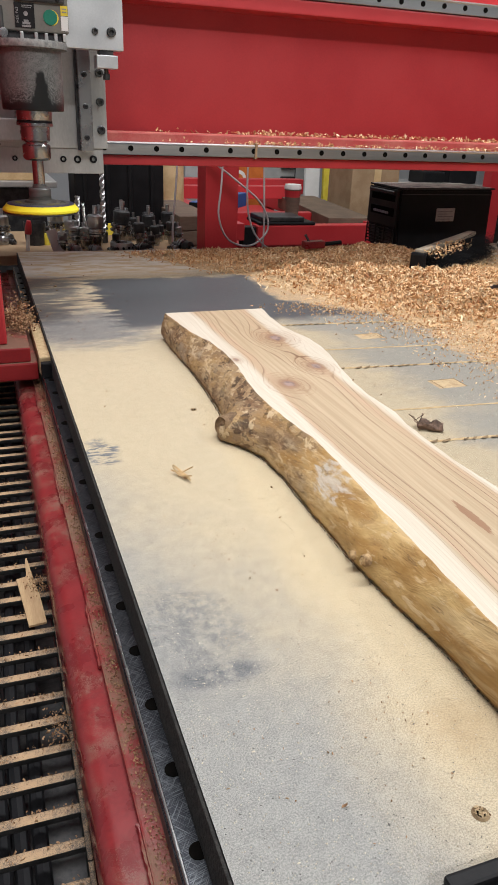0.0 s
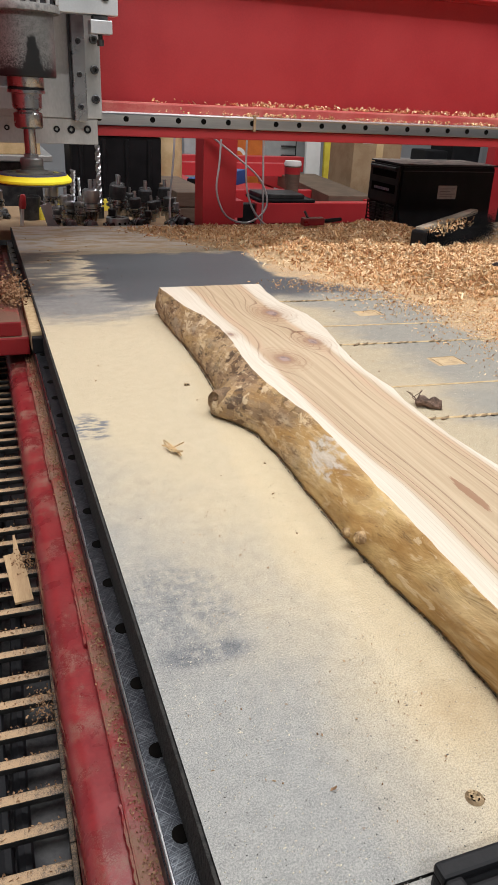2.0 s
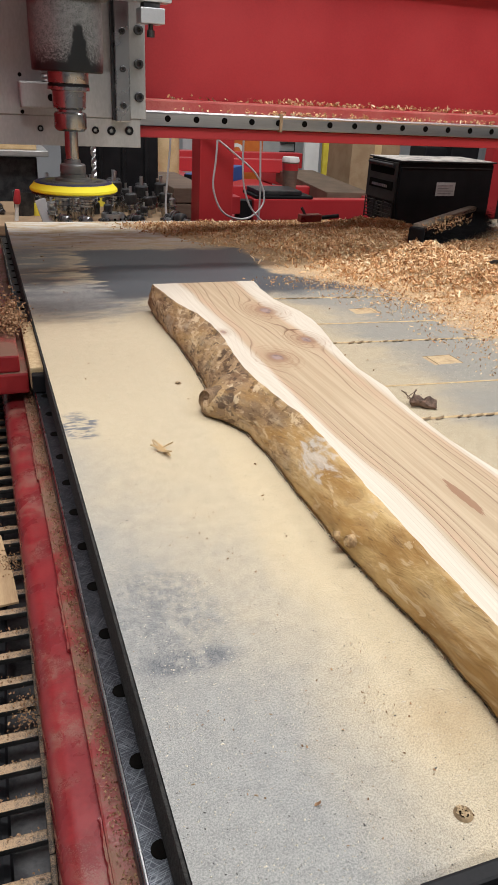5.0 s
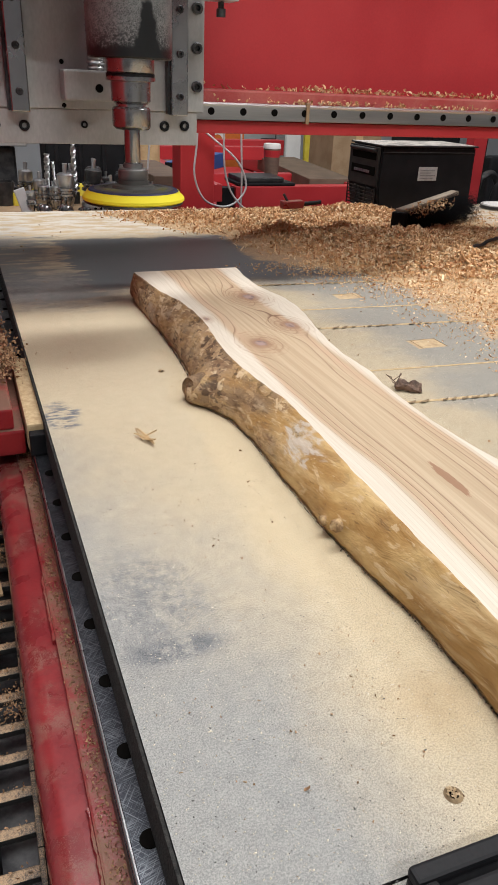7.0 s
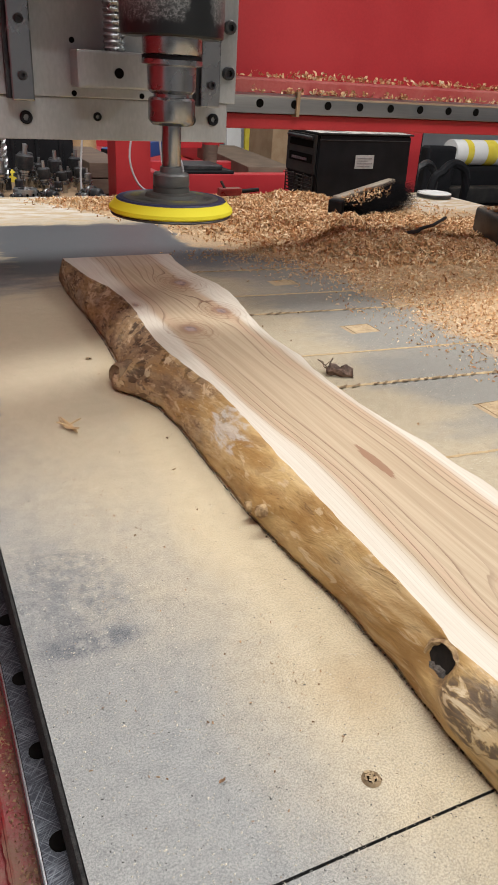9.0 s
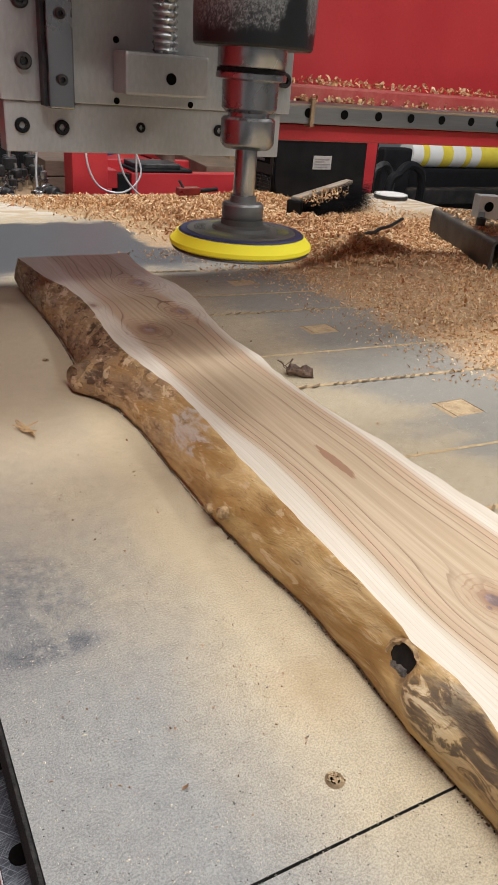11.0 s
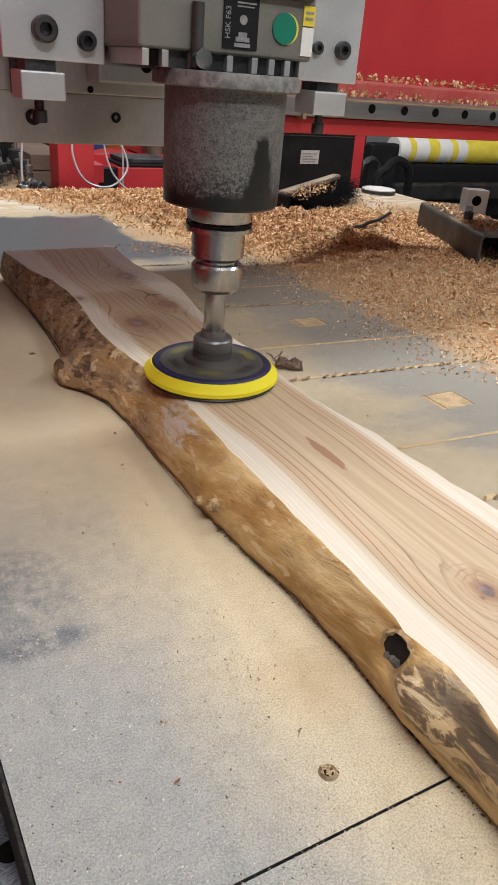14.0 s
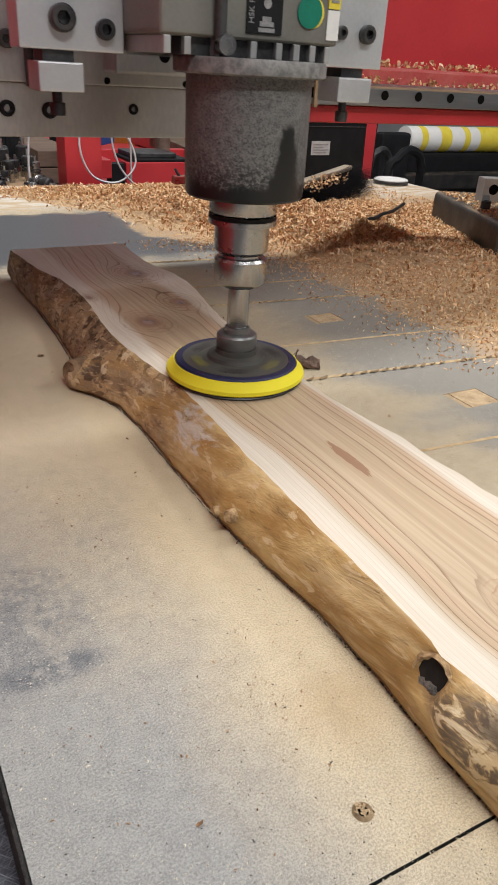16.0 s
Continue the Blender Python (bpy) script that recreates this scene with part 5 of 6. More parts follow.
# ---- things on the table ----
def machine_box():
    ob = thing("power_unit", "black sheet-metal power unit with vented side standing on the boards", "machine", pose(1.355, 2.205, 0.0, 0, 0, 1))
    bm = bmesh.new()
    front = [(0.012, 0.0), (0.356, 0.0), (0.352, 0.06), (0.352, 0.192), (0.004, 0.192), (0.0, 0.07)]
    a, b = [bm.verts.new((x, 0.0, z)) for x, z in front], [bm.verts.new((x, 0.19, z)) for x, z in front]
    bm.faces.new(a)
    bm.faces.new(b[::-1])
    for i in range(len(front)):
        j = (i + 1) % len(front)
        bm.faces.new((a[j], a[i], b[i], b[j]))
    bmesh.ops.bevel(bm, geom=bm.edges[:], offset=0.004, segments=2, affect="EDGES")
    part("body", bm, BLACK, ob)
    part("top_cover", box(0.0, 0.358, -0.004, 0.196, 0.1925, 0.198, 0.002), LID_GREY, ob, "dusty black top cover")
    bez = part("side_bezel", box(-0.006, -0.0003, 0.004, 0.186, 0.074, 0.19, 0.002), BLACK_DUSTY, ob, "dusty black moulded side panel")
    for z0, z1 in ((0.152, 0.172), (0.106, 0.132)):
        part("slot", box(-0.0075, -0.0062, 0.018, 0.165, z0, z1, 0.0005), HOLE, bez)
    part("carry_bar", rod(0.005, (-0.012, 0.016, 0.181), (-0.012, 0.17, 0.181), 12), DARK_STEEL, bez, smooth=True)
    for k in range(9):
        part("connector", box(-0.0092, -0.0077, 0.05 + 0.011 * k, 0.057 + 0.011 * k, 0.112, 0.12), STEEL, bez)
    for y in (0.055, 0.135):
        part("fan", lathe([(0.03, 0), (0.032, 0.002), (0.03, 0.004), (0.012, 0.003), (0, 0.003)], 24, Matrix.Translation((0.0, y, 0.038)) @ Matrix.Rotation(radians(-90), 4, "Y")), DARK_STEEL, ob, smooth=True)
    for k in range(6):
        z = 0.01 + 0.0105 * k
        part("vent_slat", box(-0.008, -0.0045, 0.008, 0.182, z, z + 0.004, 0.001), BLACK_DUSTY, ob)
    for y in (0.006, 0.062, 0.12, 0.178):
        part("grille_bar", box(-0.0085, -0.0042, y, y + 0.004, 0.006, 0.072, 0.001), BLACK_DUSTY, ob)
    part("fold_line", box(0.004, 0.35, -0.0016, -0.0002, 0.176, 0.1785, 0.0004), DARK_STEEL, ob)
    lab = part("rating_label", box(0.142, 0.212, -0.0015, -0.0002, 0.094, 0.135), LABEL, ob, "white rating label")
    for k, w in enumerate((0.05, 0.058, 0.04, 0.055)):
        part("print_bar", box(0.148, 0.148 + w, -0.0022, -0.0017, 0.1 + 0.008 * k, 0.1025 + 0.008 * k), GREY_PAPER, lab)
    return ob


LID_GREY = surface("dusty_lid", (0.012, 0.012, 0.013), (0.03, 0.03, 0.03), 20, 0.5, 0, 0.2, 400, 0.0004, dust=0.7, dust_colour=(0.6, 0.57, 0.52))
LABEL = surface("label_paper", (0.42, 0.42, 0.42), (0.5, 0.5, 0.49), 90, 0.6)
machine_box()


BRUSH_WOOD = surface("worn_brush_wood", (0.2, 0.16, 0.12), (0.36, 0.3, 0.23), 20, 0.75, 0, 0.3, 200, 0.0006, (3, 0.2, 1))


def hand_brush():
    ob = thing("hand_brush", "black bristle hand brush lying in the wood shavings", "brush", pose(1.235, 1.872, 0.003, 1.2, 0, -54))
    part("handle", box(-0.01, 0.018, -0.01, 0.43, 0.05, 0.064, 0.005), BRUSH_WOOD, ob, "grey worn wooden back")
    part("grip_end", box(-0.012, 0.03, -0.03, -0.0105, 0.0, 0.058, 0.006), BLACK, ob)
    r = random.Random(4)
    verts, faces = [], []
    for k in range(5200):
        x, y, z = r.uniform(0.0, 0.035), r.uniform(0.0, 0.41), r.uniform(0.02, 0.052)
        d = Vector((r.gauss(1, 0.18), r.gauss(0.1, 0.22), r.gauss(-0.35, 0.3))).normalized() * r.uniform(0.06, 0.105)
        b = len(verts)
        for q in ((0.0007, 0, 0), (0, 0.0007, 0), (0, 0, 0.0007)):
            verts.append((x + q[0], y + q[1], z + q[2]))
        verts.append((x + d.x, y + d.y, max(z + d.z, -0.005)))
        faces += [(b, b + 1, b + 3), (b + 1, b + 2, b + 3), (b + 2, b, b + 3)]
    tagged(mesh_of("bristles", verts, faces, BLACK, ob), "black bristles", kind="stuff")
    tagged(shavings("caught_litter", [(r.uniform(0.01, 0.07), r.uniform(-0.01, 0.25), r.uniform(0.045, 0.066)) for _ in range(260)], 41, (0.005, 0.014), ob), kind="stuff")
    return ob


hand_brush()


def steel_tube():
    ob = thing("steel_tube", "dark rectangular steel tube offcut with open end on the boards", "steel tube", pose(1.360, 1.262, 0.0, 0, 0, -23.5))
    ln, w, h, t, r = 0.43, 0.115, 0.072, 0.006, 0.012
    bm = bmesh.new()

    def ring(inset, y):
        out = []
        for cx, cz, a0 in ((w - r, h - r, 0), (r, h - r, 90), (r, r, 180), (w - r, r, 270)):
            for k in range(4):
                a = radians(a0 + 30 * k)
                out.append(bm.verts.new((cx + (r - inset) * math.cos(a), y, cz + (r - inset) * math.sin(a))))
        return out

    o0, o1, i0, i1 = ring(0, 0), ring(0, ln), ring(t, 0), ring(t, ln)
    n = len(o0)
    for k in range(n):
        j = (k + 1) % n
        for q in ((o0[k], o0[j], o1[j], o1[k]), (i0[j], i0[k], i1[k], i1[j]), (o0[j], o0[k], i0[k], i0[j]), (o1[k], o1[j], i1[j], i1[k])):
            bm.faces.new(q)
    part("tube_wall", bm, TUBE_STEEL, ob, smooth=True)
    r_ = random.Random(6)
    tagged(shavings("dust_litter", [(r_.uniform(0.01, w - 0.01), r_.uniform(0.05, ln - 0.02), h + 0.002) for _ in range(700)], 43, (0.004, 0.012), ob), kind="stuff")
    return ob


TUBE_STEEL = surface("mill_scale_steel", (0.06, 0.055, 0.05), (0.12, 0.11, 0.1), 25, 0.5, 0.5, 0.25, 200, 0.0006, dust=0.5)
steel_tube()
lever = thing("steel_lever", "dark steel lever lying on the tube", "lever", pose(1.462, 1.41, 0.0835, 0, 0, 45))
part("bar", box(-0.02, 0.02 + 0.1, -0.008, 0.008, -0.006, 0.006, 0.003), DARK_STEEL, lever)
part("eye", lathe([(0.005, -0.008), (0.011, -0.007), (0.011, 0.009), (0.005, 0.01)], 16, pose(-0.02, 0, 0)), DARK_STEEL, lever, smooth=True)
block = thing("steel_block", "small machined steel block on the tube", "steel block", pose(1.552, 1.493, 0.0725, 0, 0, -20))
part("body", box(-0.025, 0.03, -0.02, 0.02, 0, 0.055, 0.002), ALU, block)
part("bore", lathe([(0.012, 0), (0.012, 0.001), (0, 0.001)], 16, facing(0.0, -0.02, 0.03)), HOLE, block)
dish = thing("round_lid", "white round lid lying at the table's far end", "lid", pose(1.84, 2.22, 0.0))
part("disc", lathe([(0, 0.002), (0.055, 0.002), (0.058, 0.006), (0.058, 0.016), (0.052, 0.018), (0.05, 0.014), (0, 0.013)], 32), WHITE, dish, smooth=True)
part("band", lathe([(0.0585, 0.003), (0.0595, 0.006), (0.0595, 0.011), (0.0585, 0.013)], 32), DARK_STEEL, dish)
clamp = thing("red_clamp", "small red and black clamp half buried in shavings", "clamp", pose(1.06, 2.19, 0.02, 5, 0, 10))
part("jaw", box(-0.04, 0.035, -0.012, 0.012, 0, 0.022, 0.004), RED_SHADED_DUSTY, clamp)
part("handle", rod(0.006, (0.03, 0, 0.01), (0.095, -0.01, 0.016), 10), BLACK, clamp, smooth=True)
part("screw", rod(0.004, (-0.02, 0, 0.02), (-0.03, 0.01, 0.04), 8), DARK_STEEL, clamp, smooth=True)

# black moulded tray, drawn away after seven seconds
tray = thing("plastic_tray", "black moulded plastic tray with a recessed top", "tray")
part("shell", box(0.0, 0.1, -0.11, 0.0, 0.001, 0.013, 0.003), BLACK, tray)
for x0, x1, y0, y1 in ((0.0, 0.1, -0.010, 0.0), (0.0, 0.010, -0.11, -0.0102), (0.09, 0.1, -0.11, -0.0102)):
    part("rim", box(x0, x1, y0, y1, 0.0132, 0.0205, 0.002), BLACK, tray)
part("front_lip", box(-0.008, 0.1, -0.026, -0.0145, 0.0132, 0.0185, 0.002), BLACK, tray)

# ---- behind the table ----
bench = thing("tool_bench", "low pale bench behind the router table", "bench")
part("top", box(-0.9, 0.74, 2.37, 2.85, -0.045, -0.016, 0.004), CARD, bench)
for x, y in ((-0.85, 2.42), (0.69, 2.42), (-0.85, 2.8), (0.69, 2.8)):
    part("leg", box(x - 0.03, x + 0.03, y - 0.03, y + 0.03, FLOOR, -0.0455, 0.003), DARK_STEEL, bench)
BENCH_Z = -0.016


def tool_holder(x, y, s=1.0, tilt=0.0, lying=False, dark=True):
    m = pose(x, y, BENCH_Z + (0.016 * s if lying else 0), 90 if lying else 0, tilt, 30 if lying else 0)
    ob = thing("tool_holder", "greasy steel tool holder with a black collar standing on the bench", "tool holder", m, group="tool holders on the bench")
    part("cone", lathe([(0, 0), (0.012 * s, 0), (0.019 * s, 0.035 * s), (0.027 * s, 0.037 * s), (0.027 * s, 0.042 * s), (0.023 * s, 0.044 * s), (0.023 * s, 0.048 * s), (0.027 * s, 0.05 * s), (0.027 * s, 0.056 * s), (0.02 * s, 0.058 * s), (0, 0.058 * s)], 20), BRIGHT_STEEL, ob, smooth=True)
    part("collar", lathe([(0, 0.0581 * s), (0.02 * s, 0.0581 * s), (0.022 * s, 0.062 * s), (0.022 * s, 0.088 * s), (0.017 * s, 0.092 * s), (0, 0.092 * s)], 20), DARK_STEEL if dark else STEEL, ob, smooth=True)
    part("stub", lathe([(0, 0.0921 * s), (0.006 * s, 0.0921 * s), (0.006 * s, 0.115 * s), (0, 0.116 * s)], 12), STEEL, ob, smooth=True)
    return ob


for x, y, s, tl, ly in ((0.43, 2.45, 1.15, 0, False), (0.515, 2.52, 1.2, 6, False), (0.36, 2.5, 0.9, 0, False), (0.575, 2.47, 0.85, -4, False), (0.62, 2.55, 1.0, 0, False), (0.675, 2.43, 0.85, 0, True),
                        (0.47, 2.62, 1.0, 0, False), (0.55, 2.66, 1.1, 0, False), (0.33, 2.66, 1.0, 3, False), (0.40, 2.42, 0.6, 0, True), (0.55, 2.42, 0.7, 0, True), (0.49, 2.43, 0.55, 0, False), (0.64, 2.65, 0.95, 0, False), (0.59, 2.60, 0.7, 0, True),
                        (0.1, 2.5, 1.0, 0, False), (0.45, 2.52, 0.8, 0, False), (0.545, 2.58, 0.75, 5, False), (0.6, 2.42, 0.5, 0, False), (0.635, 2.5, 0.7, -6, False), (0.395, 2.47, 0.7, 0, False), (0.34, 2.43, 0.6, 0, True), (0.69, 2.52, 0.8, 0, False), (0.46, 2.4, 0.5, 0, True), (0.7, 2.62, 1.0, 0, False), (0.58, 2.52, 0.65, 0, True), (0.665, 2.58, 0.6, 0, False), (0.51, 2.47, 0.6, 0, True), (0.02, 2.6, 1.1, 0, False), (0.16, 2.62, 0.9, 0, False)):
    tool_holder(x, y, s, tl, ly, x > 0.45)


br = random.Random(64)
for k in range(22):
    tool_holder(br.uniform(-0.1, 0.72), br.uniform(2.4, 2.72), br.uniform(0.4, 0.75), 0, br.random() < 0.4, br.random() < 0.45)


def drill_bit(x, y, r, h, tilt):
    ob = thing("drill_bit", "twisted steel drill bit standing among the tool holders", "drill bit", pose(x, y, BENCH_Z, tilt, tilt * 0.5, 0), group="drill bits on the bench")
    bm = bmesh.new()
    rings = []
    for k in range(41):
        z, a = 0.035 + (h - 0.035) * k / 40, k * 0.42
        rings.append([bm.verts.new(((r if i % 3 else r * 0.6) * math.cos(a + i * math.pi / 3), (r if i % 3 else r * 0.6) * math.sin(a + i * math.pi / 3), z)) for i in range(6)])
    for p, q in zip(rings, rings[1:]):
        for i in range(6):
            bm.faces.new((p[i], p[(i + 1) % 6], q[(i + 1) % 6], q[i]))
    bm.faces.new(rings[-1])
    bm.faces.new(rings[0][::-1])
    part("flutes", bm, STEEL, ob)
    part("shank", lathe([(0, 0), (r * 1.6, 0), (r * 1.6, 0.0348), (0, 0.0348)], 14), DARK_STEEL, ob, smooth=True)


drill_bit(0.475, 2.575, 0.0085, 0.22, 0)
drill_bit(0.385, 2.56, 0.009, 0.15, 5)
drill_bit(0.41, 2.53, 0.005, 0.13, -3)
ring_ = thing("indexing_ring", "steel ring with drilled holes lying on the bench", "steel ring", pose(0.50, 2.395, BENCH_Z))
part("ring", lathe([(0.02, 0), (0.034, 0), (0.036, 0.003), (0.034, 0.03), (0.02, 0.03)], 28), STEEL, ring_, smooth=True)
for k in range(5):
    part("hole", lathe([(0.004, 0), (0.004, 0.0008), (0, 0.0008)], 10, Matrix.Rotation(radians(-60 + 30 * k), 4, "Z") @ facing(0, -0.035, 0.016)), HOLE, ring_)
driver = thing("screwdriver", "screwdriver with a red handle standing in a holder", "screwdriver", pose(0.222, 2.45, BENCH_Z, 4, 6, 0))
part("handle", lathe([(0, 0.05), (0.009, 0.05), (0.011, 0.06), (0.008, 0.085), (0.006, 0.09), (0, 0.091)], 14), RED, driver, smooth=True)
part("blade", lathe([(0, 0), (0.006, 0), (0.005, 0.05), (0, 0.05)], 10), WHITE, driver, smooth=True)
gp = thing("gauge_plate", "grey steel gauge plate leaning among the tools", "steel plate", pose(0.31, 2.4, BENCH_Z + 0.001, -10, -14, 20))
part("plate", box(-0.016, 0.016, -0.003, 0.003, 0, 0.07, 0.001), ALU_LIGHT, gp)
for x, y, w in ((0.29, 2.55, 0.03), (0.60, 2.72, 0.04), (0.365, 2.72, 0.035), (0.52, 2.75, 0.05)):
    cap = thing("yellow_cap", "small yellow plastic cap among the tool holders", "cap", pose(x, y, BENCH_Z, 0, 0, 25), group="yellow caps")
    part("shell", lathe([(0, 0), (w * 0.36, 0), (w * 0.36, 0.03), (w * 0.3, 0.036), (0, 0.038)], 18), YELLOW_PAPER, cap, smooth=True)
tub = thing("steel_cup", "bluish steel cup standing on the bench", "cup", pose(0.255, 2.56, BENCH_Z))
part("wall", lathe([(0, 0.001), (0.03, 0.001), (0.034, 0.07), (0.032, 0.07), (0.028, 0.006), (0, 0.005)], 24), DARK_STEEL, tub, smooth=True)

bin_ = thing("black_bin", "large black plastic bin behind the tools", "bin", pose(0.61, 3.1, FLOOR))
part("shell", box(-0.17, 0.17, -0.1, 0.1, 0, 1.06, 0.01), BLACK, bin_)
part("rim", box(-0.18, 0.18, -0.11, 0.11, 1.0602, 1.09, 0.008), BLACK, bin_)
for k in range(4):
    part("rib", box(-0.14 + 0.085 * k, -0.125 + 0.085 * k, -0.108, -0.1002, 0.1, 1.05, 0.003), BLACK, bin_)
log = thing("log_end", "pale sawn log standing behind the bench", "log", pose(0.91, 3.42, FLOOR))
part("wood", lathe([(0, 0), (0.06, 0), (0.058, 0.95), (0.056, 1.08), (0, 1.08)], 20), PINE, log, smooth=True)
stack = thing("timber_stack", "stack of dark rough boards beside the bench", "timber")
for k in range(17):
    part("board", box(0.765 + 0.004 * (k % 3), 0.905 - 0.006 * (k % 2), 2.72, 3.25, FLOOR + 0.053 * k, FLOOR + 0.05 + 0.053 * k, 0.003), DARK_WOOD, stack)

post = thing("red_post", "red painted steel post with grey cables hanging on it", "post")
part("column", box(0.80, 0.915, 2.50, 2.60, FLOOR, 1.4, 0.004), RED, post)
part("base_plate", box(0.76, 0.955, 2.46, 2.64, FLOOR, FLOOR + 0.012), RED, post)
for pts in ([(0.86, 2.49, 0.36), (0.845, 2.47, 0.18), (0.835, 2.46, 0.08), (0.87, 2.45, 0.005), (0.95, 2.45, -0.012), (1.01, 2.46, 0.04), (0.985, 2.47, 0.12), (0.90, 2.48, 0.19), (0.80, 2.49, 0.26)],
            [(0.94, 2.48, 0.40), (0.935, 2.47, 0.15), (0.95, 2.46, 0.05), (0.985, 2.45, -0.005), (1.02, 2.44, -0.03)],
            [(0.995, 2.5, 0.4), (1.0, 2.49, 0.2), (1.003, 2.48, 0.05), (1.0, 2.48, -0.05)],
            [(0.70, 2.46, 0.36), (0.69, 2.45, 0.2), (0.675, 2.44, 0.06), (0.672, 2.43, 0.0)]):
    cable = part("cable", tube(curve(pts, 14), 0.0032), ALU_LIGHT, post, "thin grey cable", smooth=True)

frame_ = thing("red_machine_frame", "red steel machine frame with beams and open bays", "machine frame")
for x0, x1, y0, y1, z0, z1 in ((1.10, 1.66, 2.80, 2.86, -0.075, 0.0), (0.98, 1.04, 2.78, 4.2, -0.05, 0.012), (1.62, 1.68, 2.87, 4.2, -0.075, 0.0), (0.98, 1.68, 3.75, 3.81, 0.0, 0.062), (0.7, 1.9, 4.21, 4.28, -0.02, 0.06), (1.05, 1.61, 3.2, 3.25, -0.06, 0.0), (0.80, 0.86, 3.28, 4.2, -0.04, 0.03)):
    part("beam", box(x0, x1, y0, y1, z0, z1, 0.003), RED, frame_)
for x in (0.99, 1.63):
    for y in (2.82, 4.1):
        part("leg", box(x, x + 0.05, y, y + 0.05, FLOOR, -0.076, 0.003), RED, frame_)
part("deck", box(1.045, 1.615, 2.87, 4.2, -0.11, -0.08), RED, frame_)
# black block added to stand for the shade in the open gap
part("shadow_gap", box(1.045, 1.095, 2.805, 2.86, -0.075, -0.005), BLACK, frame_)
pad_ = thing("laptop_case", "closed dark grey case lying on the red frame", "case", pose(1.11, 2.81, 0.0005, 0, 0, -2))
part("lower_shell", box(0, 0.235, 0, 0.17, 0, 0.012, 0.005), BLACK, pad_)
part("upper_shell", box(0.012, 0.19, 0.01, 0.16, 0.0122, 0.03, 0.004), DARK_STEEL, pad_)
cup = thing("paper_cup", "printed paper cup with a white lid", "cup", pose(1.335, 3.03, 0.0005))
part("wall", lathe([(0, 0), (0.027, 0), (0.034, 0.115), (0, 0.115)], 24), DARK_WOOD, cup, "brown and red printed cup", smooth=True)
part("lid", lathe([(0.0355, 0.1152), (0.0365, 0.122), (0.033, 0.134), (0, 0.135)], 24), WHITE, cup, smooth=True)
part("red_band", lathe([(0.0312, 0.075), (0.0348, 0.11)], 24), RED, cup)
BROWN = surface("brown_carton", (0.1, 0.07, 0.045), (0.16, 0.11, 0.075), 14, 0.8)
carton = thing("flat_carton", "long brown cardboard carton on the red frame", "carton", pose(1.47, 2.95, -0.052, 0, 0, -8))
part("body", box(0, 0.2, 0, 0.9, 0, 0.062, 0.003), BROWN, carton)
part("flap", box(0.004, 0.196, -0.0018, -0.0002, 0.03, 0.06), DARK_WOOD, carton)
blue = thing("blue_level", "blue box-section spirit level resting on the frame", "spirit level", pose(1.06, 3.26, 0.0005, 0, 0, -40))
part("section", box(0, 0.05, -0.25, 0.28, 0.0, 0.06, 0.003), BLUE, blue)
part("end_cap", box(0.002, 0.048, -0.256, -0.2502, 0.002, 0.058, 0.002), BLACK, blue)
green = thing("green_tray", "small green plastic tray", "tray", pose(1.30, 3.78, 0.0625))
part("shell", lathe([(0, 0), (0.036, 0), (0.042, 0.026), (0.039, 0.026), (0.033, 0.004), (0, 0.004)], 20), GREEN, green, smooth=True)
big = thing("cardboard_box", "tall brown cardboard box with a taped paper sheet", "cardboard box", pose(1.97, 3.7, FLOOR))
part("body", box(-0.02, 0.26, 0, 0.28, 0, 1.2, 0.004), CARD, big)
part("sheet", box(0.03, 0.09, -0.002, -0.0003, 1.02, 1.12), WHITE, big, "white paper sheet")
part("tape", box(0.11, 0.15, -0.0016, -0.0003, 0.1, 1.19), PINE, big)
for x, w, m_, nm in ((2.12, 0.1, WHITE, "white board"), (2.25, 0.07, YELLOW_PAPER, "yellow board"), (2.335, 0.06, WHITE, "white tube"), (2.4, 0.04, BLACK, "black strip"), (2.45, 0.05, WHITE, "white strip")):
    lean = thing("leaning_panel", "tall " + nm + " leaning against the back wall", "panel", pose(x, 4.62, FLOOR, -4, 0, 0), group="panels leaning at the back")
    part("panel", box(0, w, 0, 0.03, 0, 1.7, 0.004), m_, lean)
door = thing("steel_locker", "blue-grey steel locker with a handle", "locker", pose(1.95, 5.2, FLOOR))
part("body", box(-0.5, 0.5, 0, 0.5, 0, 1.8, 0.006), ALU_LIGHT, door)
for x in (-0.02, 0.31):
    part("door_edge", box(x, x + 0.006, -0.004, -0.0003, 0.02, 1.78), DARK_STEEL, door)
for z in (0.84, 0.9):
    part("handle", box(0.2, 0.3, -0.03, -0.0003, z, z + 0.012, 0.003), DARK_STEEL, door)
sign = thing("orange_poster", "orange printed poster on a stand", "poster", pose(1.66, 4.6, FLOOR))
part("sheet", box(-0.14, 0.14, 0, 0.01, 0.7, 1.1), ORANGE, sign)
part("print_disc", lathe([(0.05, 0), (0.05, 0.002), (0.03, 0.002)], 20, facing(-0.03, 0, 0.88)), WHITE, sign)
part("stand", box(-0.02, 0.02, 0.011, 0.03, 0, 1.1), DARK_STEEL, sign)

